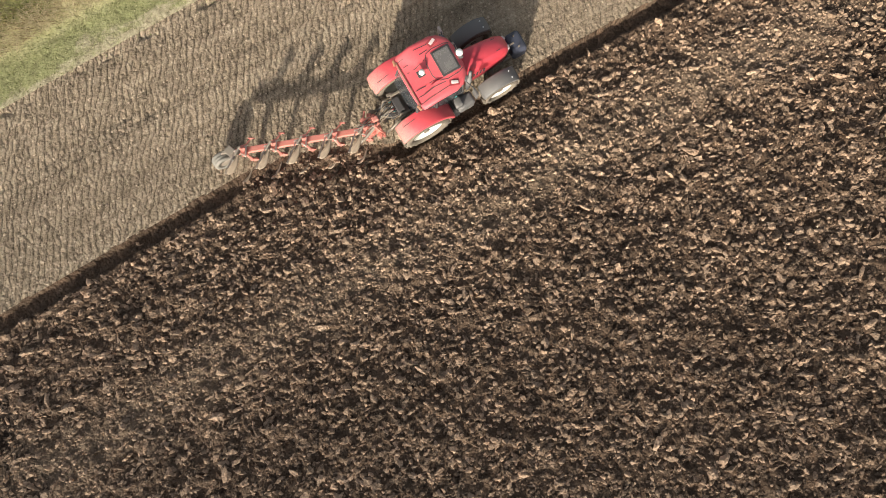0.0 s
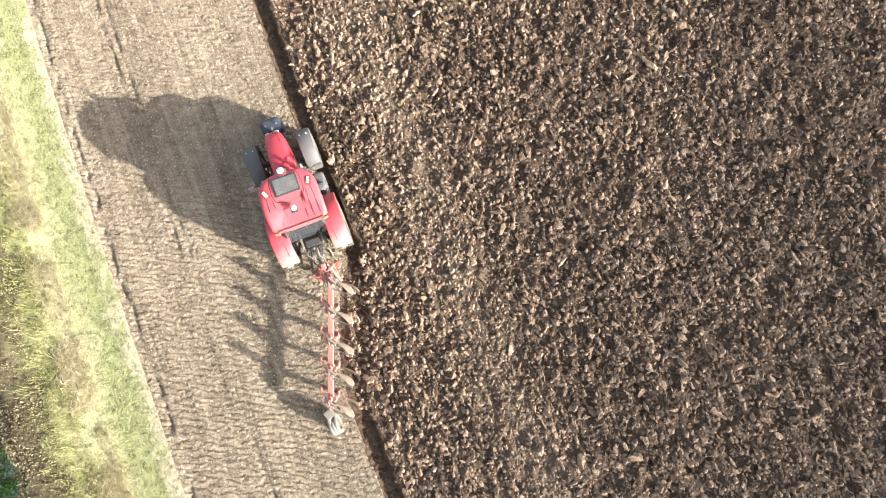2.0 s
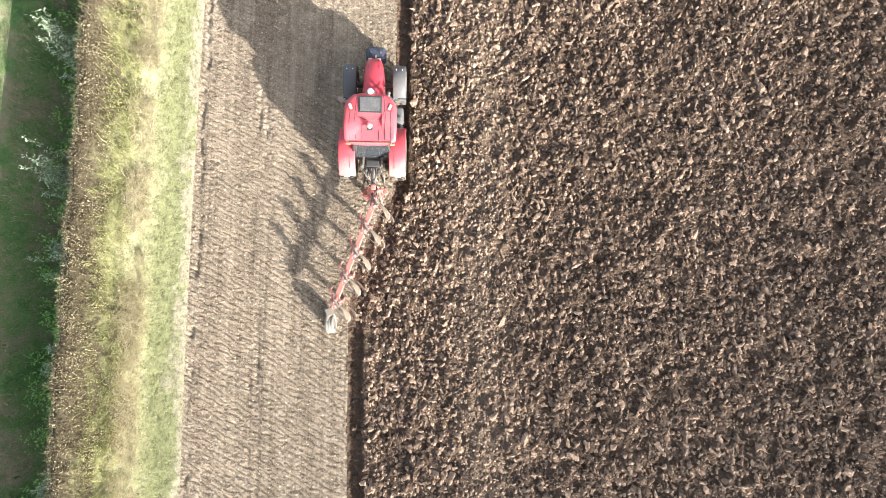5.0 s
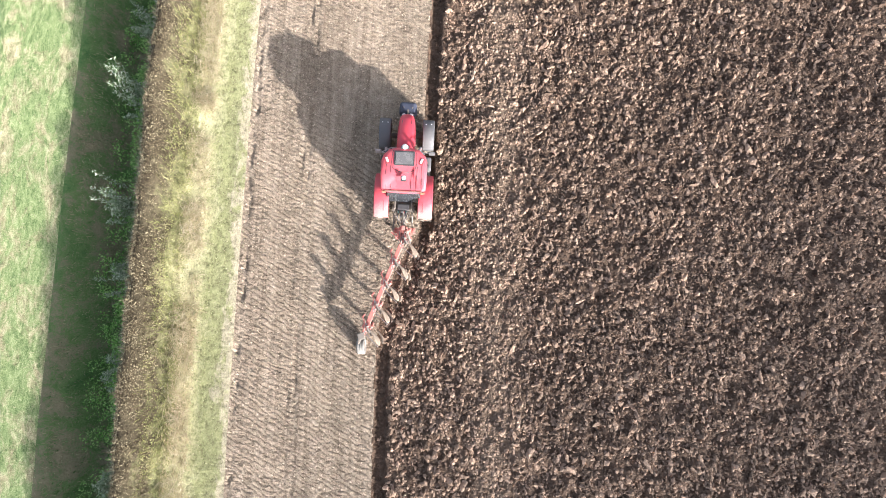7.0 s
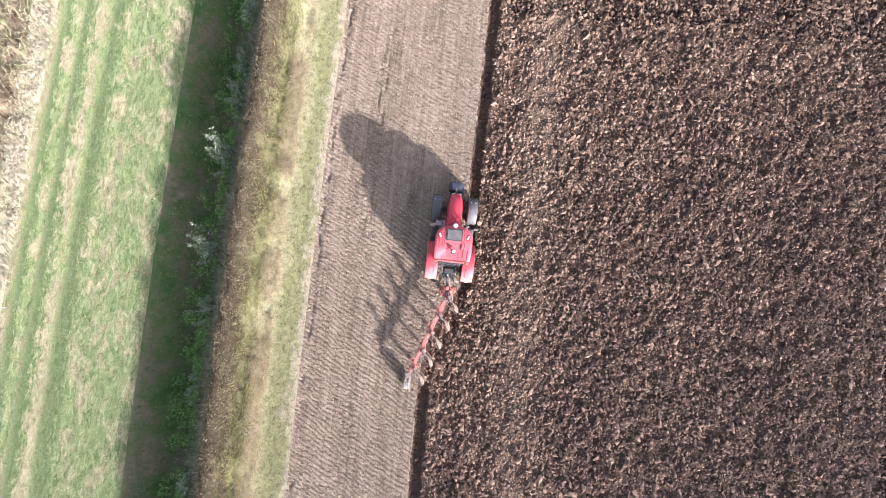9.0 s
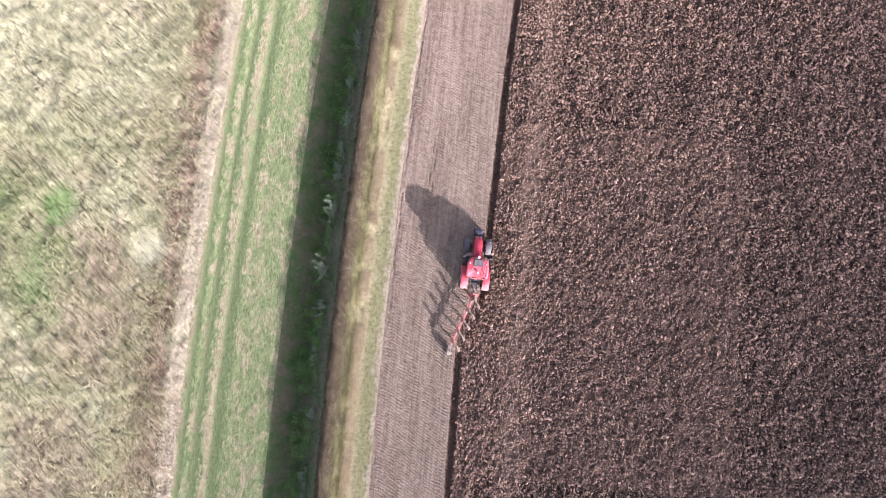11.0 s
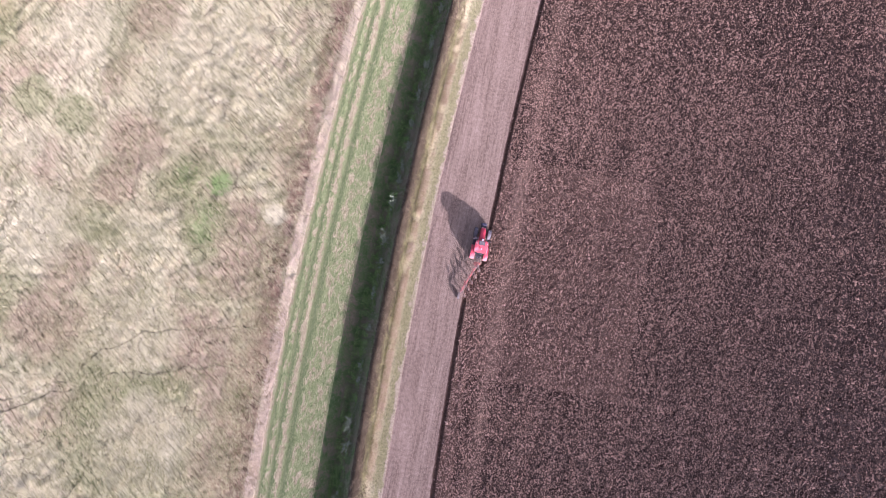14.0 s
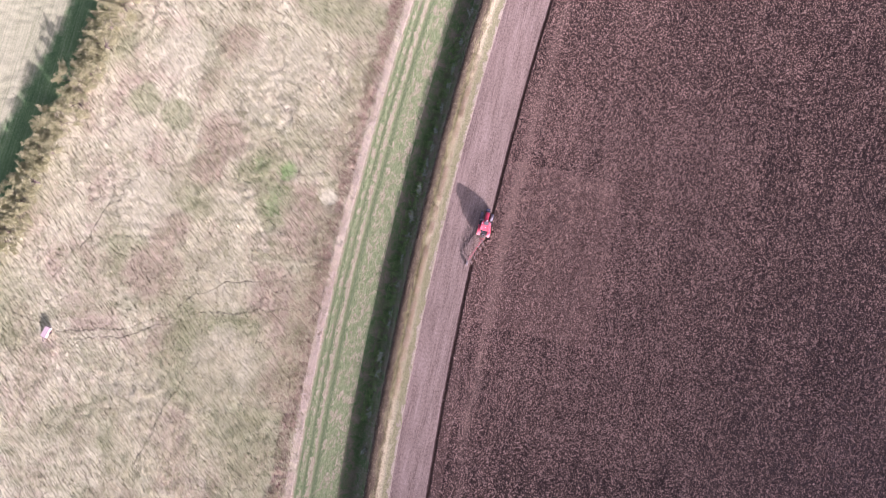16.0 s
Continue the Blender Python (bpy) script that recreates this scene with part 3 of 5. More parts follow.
def box(bm, c, s, bevel=0.0, turn=(0, 0, 0), taper=1.0, segments=2):
    """A box with rounded edges; taper narrows its top."""
    made = bmesh.ops.create_cube(bm, size=1.0)["verts"]
    for v in made:
        k = taper if v.co.z > 0 else 1.0
        v.co = Vector((v.co.x * s[0] * k, v.co.y * s[1] * k, v.co.z * s[2]))
    if bevel:
        edges = {e for v in made for e in v.link_edges}
        out = bmesh.ops.bevel(bm, geom=list(edges), offset=bevel, segments=segments, affect="EDGES", profile=0.6)
        made = list({v for f in out["faces"] for v in f.verts} | {v for v in made if v.is_valid})
    bmesh.ops.transform(bm, verts=made, matrix=pose(*c, *turn))
    return made


def rod(bm, a, b, r, r2=None, n=10):
    a, b = Vector(a), Vector(b)
    m = Matrix.Translation((a + b) / 2) @ (b - a).to_track_quat("Z", "Y").to_matrix().to_4x4()
    bmesh.ops.create_cone(bm, cap_ends=True, segments=n, radius1=r, radius2=r if r2 is None else r2, depth=(b - a).length, matrix=m)


def bar(bm, a, b, w, h, bevel=0.01):
    """A square bar from a to b."""
    a, b = Vector(a), Vector(b)
    made = box(bm, (0, 0, 0), (w, (b - a).length, h), bevel)
    q = (b - a).to_track_quat("Y", "Z")
    bmesh.ops.transform(bm, verts=made, matrix=Matrix.Translation((a + b) / 2) @ q.to_matrix().to_4x4())


def pipe(bm, points, r, n=8):
    for a, b in zip(points, points[1:]):
        rod(bm, a, b, r, n=n)
    for p in points[1:-1]:
        bmesh.ops.create_icosphere(bm, subdivisions=1, radius=r * 1.02, matrix=Matrix.Translation(p))


def lathe(bm, profile, n=32, m=Matrix()):
    """A ring turned about the x axis, from (x, radius) pairs round its section."""
    rings = []
    for i in range(n):
        a = 2 * math.pi * i / n
        rings.append([bm.verts.new(m @ Vector((x, r * math.cos(a), r * math.sin(a)))) for x, r in profile])
    for i in range(n):
        p, q = rings[i], rings[(i + 1) % n]
        for j in range(len(profile)):
            k = (j + 1) % len(profile)
            bm.faces.new((p[j], p[k], q[k], q[j]))


def skin(bm, sections, closed=True, caps=True):
    """A surface through sections with the same number of points each."""
    rows = [[bm.verts.new(p) for p in s] for s in sections]
    n = len(rows[0])
    for p, q in zip(rows, rows[1:]):
        for j in range(n if closed else n - 1):
            k = (j + 1) % n
            bm.faces.new((p[j], p[k], q[k], q[j]))
    if caps and closed:
        bm.faces.new(rows[0])
        bm.faces.new(rows[-1])
    return rows


# ---- value noise for the land ----
def lattice(seed, n=256):
    return np.random.RandomState(seed).rand(n, n)


def value_noise(x, y, seed):
    g = lattice(seed)
    i, j = np.floor(x).astype(int), np.floor(y).astype(int)
    fx, fy = x - i, y - j
    fx, fy = fx * fx * (3 - 2 * fx), fy * fy * (3 - 2 * fy)
    i0, i1, j0, j1 = i % 256, (i + 1) % 256, j % 256, (j + 1) % 256
    return (g[i0, j0] * (1 - fx) + g[i1, j0] * fx) * (1 - fy) + (g[i0, j1] * (1 - fx) + g[i1, j1] * fx) * fy


def rough_noise(x, y, seed, octaves=4, gain=0.55):
    total, amp, norm = 0.0, 1.0, 0.0
    for o in range(octaves):
        total = total + amp * value_noise(x * 2 ** o, y * 2 ** o, seed + o)
        norm, amp = norm + amp, amp * gain
    return total / norm


# ---- the lie of the land: u is the distance across from the tractor's line, which bends gently ----
BEND = 0.00077


def bend(y):
    far = np.maximum(np.abs(y) - 110.0, 0)
    near = np.minimum(np.abs(y), 110.0)
    return BEND * near ** 2 + 2 * BEND * 110.0 * far * 0.3


def wall_line(y):
    """Where the unploughed land ends: two plough widths meet along the slanting plough."""
    k = np.clip((-1.2 - y) / 5.2, 0, 1)
    return 0.76 - 1.76 * k - 0.36 * np.sin(math.pi * k) + 0.09 * (rough_noise(y * 0.9, y * 0, 31, 3) - 0.5) + 0.13 * (rough_noise(y * 2.6, y * 0, 34, 3, 0.7) - 0.5)


# crest near u -11.65 is added height, there to throw shade over the ditch
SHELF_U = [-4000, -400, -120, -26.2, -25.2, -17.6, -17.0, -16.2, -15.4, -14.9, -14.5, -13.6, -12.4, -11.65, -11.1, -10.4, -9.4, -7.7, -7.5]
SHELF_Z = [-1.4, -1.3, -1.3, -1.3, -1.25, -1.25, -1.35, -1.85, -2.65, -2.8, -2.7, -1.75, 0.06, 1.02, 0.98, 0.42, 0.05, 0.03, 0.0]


def lump_field(x, y, seed):
    """Rounded lumps side by side: height 0 to 1."""
    g1, g2, g3 = lattice(seed), lattice(seed + 1), lattice(seed + 2)
    i, j = np.floor(x).astype(int), np.floor(y).astype(int)
    best, tall = np.full(x.shape, 9.0), np.zeros(x.shape)
    for di in (-1, 0, 1):
        for dj in (-1, 0, 1):
            a, b = (i + di) % 256, (j + dj) % 256
            d = (x - i - di - g1[a, b]) ** 2 + (y - j - dj - g2[a, b]) ** 2
            near = d < best
            best, tall = np.where(near, d, best), np.where(near, g3[a, b], tall)
    return (0.25 + 0.75 * tall) * np.clip(1 - best / 0.55, 0, 1)


def land(u, y):
    """Height of the ground, without clods."""
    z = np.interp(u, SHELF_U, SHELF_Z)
    z = z + 0.10 * (rough_noise(u * 0.35, y * 0.35, 3, 4) - 0.5) * np.clip((-7.6 - u) / 2.0, 0, 1)
    # ragged extra crest, added to lengthen the ditch's shade
    z = z + (0.48 + 0.36 * (rough_noise(y * 0.35, y * 0, 57, 4) - 0.5) + 0.26 * (rough_noise(y * 1.3, y * 0, 59, 3) - 0.5)) * np.exp(-((u + 11.6) / 0.6) ** 2)
    rut = np.zeros_like(z)
    for c, w, d in ((-22.3, 0.3, 0.05), (-24.1, 0.3, 0.05), (-20.6, 0.25, 0.03)):
        rut = rut - d * np.exp(-((u - c - 0.15 * np.sin(y * 0.11)) / w) ** 2)
    z = z + rut
    # tussocks of the rough meadow
    wx, wy = 2.2 * rough_noise(u * 0.4, y * 0.4, 83, 3), 2.2 * rough_noise(u * 0.4, y * 0.4, 87, 3)
    tuft = 0.12 * lump_field(u * 1.1 + wx, y * 1.1 + wy, 91) + 0.42 * (rough_noise(u * 1.1, y * 1.1, 95, 3) - 0.5)
    z = z + tuft * np.clip((-26.2 - u) / 1.2, 0, 1) * np.clip((u + 118) / 10, 0, 1) * np.clip(0.25 + 2.2 * (rough_noise(u * 0.13, y * 0.13, 97, 3) - 0.3), 0.15, 1.1)
    field = u > -7.55
    # unploughed strip: wheel ruts, lumps and its ragged outer edge
    k = 0.018 * (rough_noise(u * 3.0, y * 3.0, 7, 4) - 0.5) + 0.03 * (rough_noise(u * 0.7, y * 0.2, 17, 3) - 0.5)
    for c, seed in ((-4.95, 33), (-4.62, 35)):
        worn = np.clip(2.2 * (rough_noise(y * 0.55, u * 0, seed, 3) - 0.22), 0.15, 1.2)
        k = k - 0.065 * worn * np.clip(0.5 + 1.6 * (rough_noise(y * 3.4, u * 3.0, seed + 9, 2) - 0.3), 0.2, 1.3) * np.exp(-((u - c - 0.05 * np.sin(y * 0.4) - 0.06 * (rough_noise(y * 1.6, u * 0, seed + 5, 2) - 0.5)) / 0.085) ** 2)
    crack = u + 7.30 + 0.34 * (rough_noise(y * 0.7, y * 0, 41, 5, 0.7) - 0.5) + 0.16 * (rough_noise(y * 3.1, y * 0, 47, 3, 0.7) - 0.5)
    split = 0.022 + 0.10 * rough_noise(y * 1.7, y * 0, 49, 3)
    k = k - 0.10 * np.exp(-(crack / split) ** 2) * np.clip(5 * (rough_noise(y * 1.4, u * 0, 43, 5, 0.8) - 0.43), 0, 1)
    # ploughed land: open furrow beside the wall, then turned slices
    w = u - wall_line(y)
    wx, wy = 3.2 * rough_noise(u * 0.9, y * 0.9, 23, 3), 3.2 * rough_noise(u * 0.9, y * 0.9, 27, 3)
    # the finest lumps die away far from the tractor
    close = np.clip(np.minimum(24.0 - u, np.minimum(y + 17.0, 15.0 - y)) / 9.0, 0, 1)
    lumps = 0.36 * (close * rough_noise(u * 1.9, y * 1.5, 11, 4, 0.65) + (1 - close) * rough_noise(u * 1.9, y * 1.5, 11, 2, 0.65) - 0.5)
    lumps = lumps + (0.2 + 0.8 * close) * (0.10 * (lump_field(u * 2.9 + wx, y * 2.6 + wy, 51) - 0.3) + 0.06 * (lump_field(u * 5.3 - wy, y * 4.9 + wx, 61) - 0.3)) * (1 - 0.15 * np.exp(-((u - 4.6) / 1.2) ** 2))
    turned = 0.02 + lumps
    beside = np.clip((-1.2 - y) / 0.8, 0, 1) * np.clip((y + 7.0) / 0.8, 0, 1)
    trench = -0.21 + 0.19 * beside + 0.04 * (rough_noise(u * 4, y * 4, 19, 3) - 0.5)
    # smooth face of the last turned slice, between the open furrow and the broken clods
    slab = 0.04 + 0.05 * (rough_noise(u * 1.2, y * 0.8, 37, 3) - 0.5)
    ragged = 0.14 * (rough_noise(u * 0.5, y * 1.3, 39, 3) - 0.5)
    mix = np.clip((w - 0.50 + ragged + 0.16 * beside) / 0.12, 0, 1)
    rough = np.clip((w - 0.74 + 2 * ragged) / 0.25, 0, 1)
    p = trench * (1 - mix) + (slab * (1 - rough) + turned * rough) * mix
    # a short open furrow behind each body
    for i in range(5):
        cx, cy = 0.14 - 0.355 * (i + 0.12) + 0.86, -1.78 - 0.967 * (i + 0.12) - 0.02
        hole = np.clip(1.35 - ((u - cx) / 0.24) ** 2 - ((y - cy) / 0.52) ** 2, 0, 1)
        p = p - 0.13 * hole * (p > -0.3)
    p = np.where(w < 0.06, k, p)
    return np.where(field, p, z)


def steps(*runs):
    """Positions along an axis: (start, end, step) runs end to end."""
    out = []
    for a, b, s in runs:
        out.append(np.linspace(a, b, max(2, int(round((b - a) / s)) + 1))[:-1])
    out.append([runs[-1][1]])
    return np.concatenate(out)


def sheet(name, us, ys, keep, material, label, category):
    """A piece of ground over a grid of u and y, of the cells that keep() takes."""
    uu, yy = np.meshgrid(us, ys, indexing="ij")
    zz = land(uu, yy)
    verts = np.stack([uu + bend(yy), yy, zz], -1).reshape(-1, 3)
    n = len(ys)
    a = (np.arange(len(us) - 1)[:, None] * n + np.arange(n - 1)[None]).ravel()
    faces = np.stack([a, a + n, a + n + 1, a + 1], 1)
    if keep is not None:
        cu = (us[:-1] + us[1:])[:, None] / 2 + 0 * ys[None, :-1]
        cy = (ys[:-1] + ys[1:])[None] / 2 + 0 * us[:-1, None]
        faces = faces[keep(cu, cy).ravel()]
        used, inv = np.unique(faces, return_inverse=True)
        verts, faces = verts[used], inv.reshape(faces.shape)
    return tagged(link_mesh(name, verts, faces, material, True), label, category, kind="structure")


Y_FINE = steps((-3000, -400, 520), (-400, -100, 30), (-100, -45, 0.9), (-45, -17, 0.28), (-17, 17, 0.11), (17, 45, 0.28), (45, 100, 0.9), (100, 400, 30), (400, 3000, 520))
Y_MID = steps((-3000, -400, 520), (-400, -100, 30), (-100, -40, 1.2), (-40, 40, 0.4), (40, 100, 1.2), (100, 400, 30), (400, 3000, 520))
U_FIELD = steps((-7.55, 1.6, 0.06), (1.6, 2.0, 0.2))
sheet("ground_unploughed", U_FIELD[U_FIELD < 1.63], Y_FINE, lambda u, y: u < wall_line(y), STUBBLE, "dry pale rolled soil with tyre prints, not yet ploughed", "soil")
U_NEAR = U_FIELD[U_FIELD < 1.63]
U_CLOSE = steps((float(U_NEAR[-1]), 24, 0.10))
Y_CLOSE = steps((-17, 15, 0.10))
U_OPEN = steps((float(U_NEAR[-1]), 24, 0.28), (24, 34, 0.2), (34, 48, 0.36), (48, 90, 0.8), (90, 110, 2), (110, 140, 2), (140, 400, 40), (400, 4000, 900))
Y_OPEN = steps((-3000, -400, 520), (-400, -100, 30), (-100, -80, 1.2), (-80, -36, 0.55), (-36, -17, 0.24), (-17, 15, 0.25), (15, 32, 0.24), (32, 70, 0.6), (70, 100, 1.5), (100, 400, 30), (400, 3000, 520))
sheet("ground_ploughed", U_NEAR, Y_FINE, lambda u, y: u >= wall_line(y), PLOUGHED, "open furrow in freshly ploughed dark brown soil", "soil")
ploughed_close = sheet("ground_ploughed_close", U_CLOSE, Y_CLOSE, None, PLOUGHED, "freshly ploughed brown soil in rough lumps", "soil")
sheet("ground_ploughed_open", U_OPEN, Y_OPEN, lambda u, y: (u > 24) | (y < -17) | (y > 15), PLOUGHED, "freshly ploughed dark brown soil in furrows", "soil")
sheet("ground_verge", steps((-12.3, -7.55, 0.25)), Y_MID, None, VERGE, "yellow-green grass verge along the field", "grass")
# rough dark turf, run out to the shade's edge so its colour deepens it
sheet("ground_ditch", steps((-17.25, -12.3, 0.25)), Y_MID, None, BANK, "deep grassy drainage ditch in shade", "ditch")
sheet("ground_track", steps((-25.7, -20.0, 0.1), (-20.0, -17.25, 0.25)), Y_MID, None, TRACK, "mown grass farm track with wheel ruts", "track")
U_MEADOW = steps((-4000, -400, 900), (-400, -130, 40), (-130, -86, 0.8), (-86, -25.7, 0.42))
Y_MEADOW = steps((-3000, -400, 520), (-400, -100, 30), (-100, -72, 1.0), (-72, 52, 0.42), (52, 100, 1.2), (100, 400, 30), (400, 3000, 520))
HEDGE_EDGE = lambda y: -86.4 + 0.175 * y


def meadow_cells(u, y):
    return u + bend(y) > HEDGE_EDGE(np.clip(y, -90, 60)) - 3.0


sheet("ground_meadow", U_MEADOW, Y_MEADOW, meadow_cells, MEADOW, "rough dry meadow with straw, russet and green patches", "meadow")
sheet("ground_far_field", U_MEADOW, Y_MEADOW, lambda u, y: ~meadow_cells(u, y), FARFIELD, "pale mown field beyond the hedge", "field")


# ---- tractor ----
TRACTOR = Matrix.Translation((-0.003, 0, -0.0745)) @ pose(0, 0, 0, 0, 4.5, 0)
tractor = thing("tractor", "red four-wheel tractor pulling a mounted plough, one side in the furrow", "tractor", TRACTOR)


def wheel(name, x, y, radius, width, rim_radius, lugs, side):
    """A tyre with slanting lugs on a pale dished rim with a hub and bolts."""
    at = Matrix.Translation((x, y, radius))
    h = width / 2
    bm = bmesh.new()
    body = radius - 0.055
    lathe(bm, [(-h * 0.72, rim_radius), (-h * 0.96, rim_radius + 0.10), (-h, body - 0.16), (-h * 0.9, body - 0.03), (-h * 0.45, body),
               (h * 0.45, body), (h * 0.9, body - 0.03), (h, body - 0.16), (h * 0.96, rim_radius + 0.10), (h * 0.72, rim_radius)], 44, at)
    for i in range(lugs):
        for s in (-1, 1):
            a = 2 * math.pi * (i + (0.5 if s > 0 else 0)) / lugs
            made = box(bm, (0, 0, 0), (h * 1.02, 0.055, 0.075), 0.0)
            turn = Matrix.Rotation(a, 4, "X") @ Matrix.Translation((s * h * 0.49, 0, body + 0.012)) @ Matrix.Rotation(s * 0.62, 4, "Z") @ Matrix.Rotation(s * 0.06, 4, "Y")
            bmesh.ops.transform(bm, verts=made, matrix=at @ turn)
    tyre = part(name, bm, TYRE, tractor, "dusty black lugged tyre", True)
    bm = bmesh.new()
    o = side * h * 0.72
    lathe(bm, [(o, rim_radius + 0.02), (o - side * 0.03, rim_radius - 0.035), (o - side * 0.16, rim_radius - 0.07), (o - side * 0.20, 0.20), (o - side * 0.12, 0.17),
               (o - side * 0.12, 0.02), (o - side * 0.26, 0.02), (o - side * 0.26, rim_radius - 0.03), (-o, rim_radius)], 32, at)
    rim = part("rim", bm, RIM, tyre, "pale grey wheel rim", True)
    bm = bmesh.new()
    rod(bm, (x + o - side * 0.16, y, radius), (x + o - side * 0.02, y, radius), 0.13, 0.11, 16)
    for i in range(8):
        a = 2 * math.pi * i / 8
        p = (x + o - side * 0.2, y + 0.17 * math.cos(a), radius + 0.17 * math.sin(a))
        rod(bm, p, (p[0] + side * 0.06, p[1], p[2]), 0.018, n=6)
    part("hub", bm, CAST, tyre, "dark wheel hub with bolts")
    return tyre


REAR_R, FRONT_R, FRONT_Y = 0.95, 0.74, 2.98
wheel("rear_wheel", -0.97, 0.0, REAR_R, 0.60, 0.56, 20, -1)
wheel("rear_wheel", 0.97, 0.0, REAR_R, 0.60, 0.56, 20, 1)
wheel("front_wheel", -0.97, FRONT_Y, FRONT_R, 0.52, 0.42, 18, -1)
wheel("front_wheel", 0.97, FRONT_Y, FRONT_R, 0.52, 0.42, 18, 1)

bm = bmesh.new()
box(bm, (0, 1.4, 0.88), (0.55, 3.9, 0.42), 0.05)
box(bm, (0, 0.0, 0.98), (0.72, 1.1, 0.62), 0.08)
rod(bm, (-0.80, 0, 0.95), (0.80, 0, 0.95), 0.14, n=16)
rod(bm, (-0.80, FRONT_Y, 0.74), (0.80, FRONT_Y, 0.74), 0.11, n=16)
box(bm, (0, FRONT_Y, 0.72), (0.5, 0.5, 0.36), 0.06)
part("chassis", bm, CAST, tractor, "dark cast iron chassis and axles")


def hood_section(y, w, top, low, crown):
    pts = []
    for i in range(13):
        a = math.pi * i / 12
        c, s = math.cos(a), math.sin(a)
        pts.append((w * math.copysign(abs(c) ** 0.42, c), y, low + (top - low) * abs(s) ** 0.36 + crown * s))
    return pts


bm = bmesh.new()
skin(bm, [hood_section(1.50, 0.40, 2.10, 1.05, 0.08), hood_section(2.2, 0.42, 2.07, 1.05, 0.08), hood_section(2.9, 0.40, 1.97, 1.05, 0.08),
          hood_section(3.35, 0.36, 1.87, 1.05, 0.06), hood_section(3.58, 0.30, 1.76, 1.06, 0.05), hood_section(3.70, 0.22, 1.60, 1.08, 0.02)])
hood = part("hood", bm, RED, tractor, "glossy red engine hood", True)
bm = bmesh.new()
for s in (-1, 1):
    bar(bm, (s * 0.26, 1.7, 2.162), (s * 0.20, 3.3, 1.945), 0.02, 0.012, 0.0)
    for i in range(5):
        box(bm, (s * 0.40, 2.1 + i * 0.13, 1.5), (0.05, 0.07, 0.26), 0.01)
part("hood_vent", bm, BLACK, hood, "black vent slots and seams")
bm = bmesh.new()
box(bm, (0, 3.68, 1.28), (0.46, 0.12, 0.44), 0.04)
for i in range(6):
    box(bm, (0, 3.745, 1.10 + i * 0.055), (0.40, 0.03, 0.02), 0.004)
part("grille", bm, BLACK, tractor, "black front grille")
for s in (-1, 1):
    bm = bmesh.new()
    box(bm, (s * 0.17, 3.66, 1.62), (0.15, 0.10, 0.08), 0.02, (-25, 0, s * -12))
    part("headlight", bm, LENS, tractor, "clear headlight")

# front weight on its carrier
bm = bmesh.new()
box(bm, (0, 4.20, 0.86), (0.84, 0.60, 0.52), 0.17, taper=0.9, segments=4)
part("front_weight", bm, SLATE, tractor, "dark slate block of front weight")
bm = bmesh.new()
for s in (-1, 1):
    bar(bm, (s * 0.26, 3.55, 0.72), (s * 0.26, 4.15, 0.66), 0.08, 0.16)
    rod(bm, (s * 0.2, 4.18, 1.12), (s * 0.2, 4.18, 1.2), 0.03)
bar(bm, (0, 3.6, 1.02), (0, 4.1, 1.12), 0.06, 0.06)
part("front_linkage", bm, CAST, tractor)


def mudguard(name, x, y, r, z0, width, a0, a1, material, label, flat=0.0, droop=0.05):
    """A curved mudguard over a wheel with rolled sides and a rib."""
    bm = bmesh.new()
    sections = []
    for i in range(15):
        a = math.radians(a0 + (a1 - a0) * i / 14)
        c, s = math.cos(a), math.sin(a)
        rr = r + flat * (abs(c) ** 3)
        out = []
        for fx, dz in ((-0.5, -droop), (-0.49, -0.015), (-0.44, 0.0), (0.0, 0.012), (0.44, 0.0), (0.49, -0.015), (0.5, -droop)):
            out.append((x + fx * width, y + (rr + dz) * c, z0 + (rr + dz) * s))
        for fx, dz in ((0.485, -droop), (0.44, -0.03), (0.0, -0.022), (-0.44, -0.03), (-0.485, -droop)):
            out.append((x + fx * width, y + (rr + dz) * c, z0 + (rr + dz) * s))
        sections.append(out)
    skin(bm, sections)
    return part(name, bm, material, tractor, label, True)


for s in (-1, 1):
    g = mudguard("rear_mudguard", s * 0.95, 0.0, 1.05, 0.95, 0.64, 14, 151, GUARD_RED, "red rear mudguard with dusty tail end", 0.05, 0.10)
    bm = bmesh.new()
    bar(bm, (s * 0.84, -0.72, 1.78), (s * 0.84, -0.30, 1.985), 0.018, 0.012, 0.0)
    part("guard_seam", bm, BLACK, g)
    bm = bmesh.new()
    box(bm, (s * 0.98, -0.955, 1.43), (0.20, 0.06, 0.10), 0.015)
    part("rear_light", bm, DUSTY_LENS, g, "dusty pale orange rear lamp")
    g = mudguard("front_mudguard", s * 0.97, FRONT_Y, 0.82, 0.74, 0.52, 44, 154, GREY, "grey plastic front mudguard", 0.03, 0.07)
    for dx in (-0.12, 0.12):
        bm = bmesh.new()
        rod(bm, (s * 0.97 + dx, FRONT_Y + 0.34, 1.47), (s * 0.97 + dx, FRONT_Y + 0.34, 1.52), 0.022)
        part("guard_bolt", bm, WHITE, g)

# cab: floor and sides, pillars, panes, roof
bm = bmesh.new()
box(bm, (0, 0.85, 1.28), (1.40, 1.75, 0.36), 0.08)
box(bm, (0, 0.05, 1.55), (1.22, 0.30, 0.40), 0.06)
box(bm, (0, 0.55, 1.7), (0.52, 0.5, 0.14), 0.05)
box(bm, (0, 0.32, 2.0), (0.50, 0.14, 0.62), 0.05, (-8, 0, 0))
box(bm, (0, 1.42, 1.72), (0.5, 0.24, 0.5), 0.05)
part("cab_body", bm, BLACK, tractor, "black cab floor, seat and dashboard")
bm = bmesh.new()
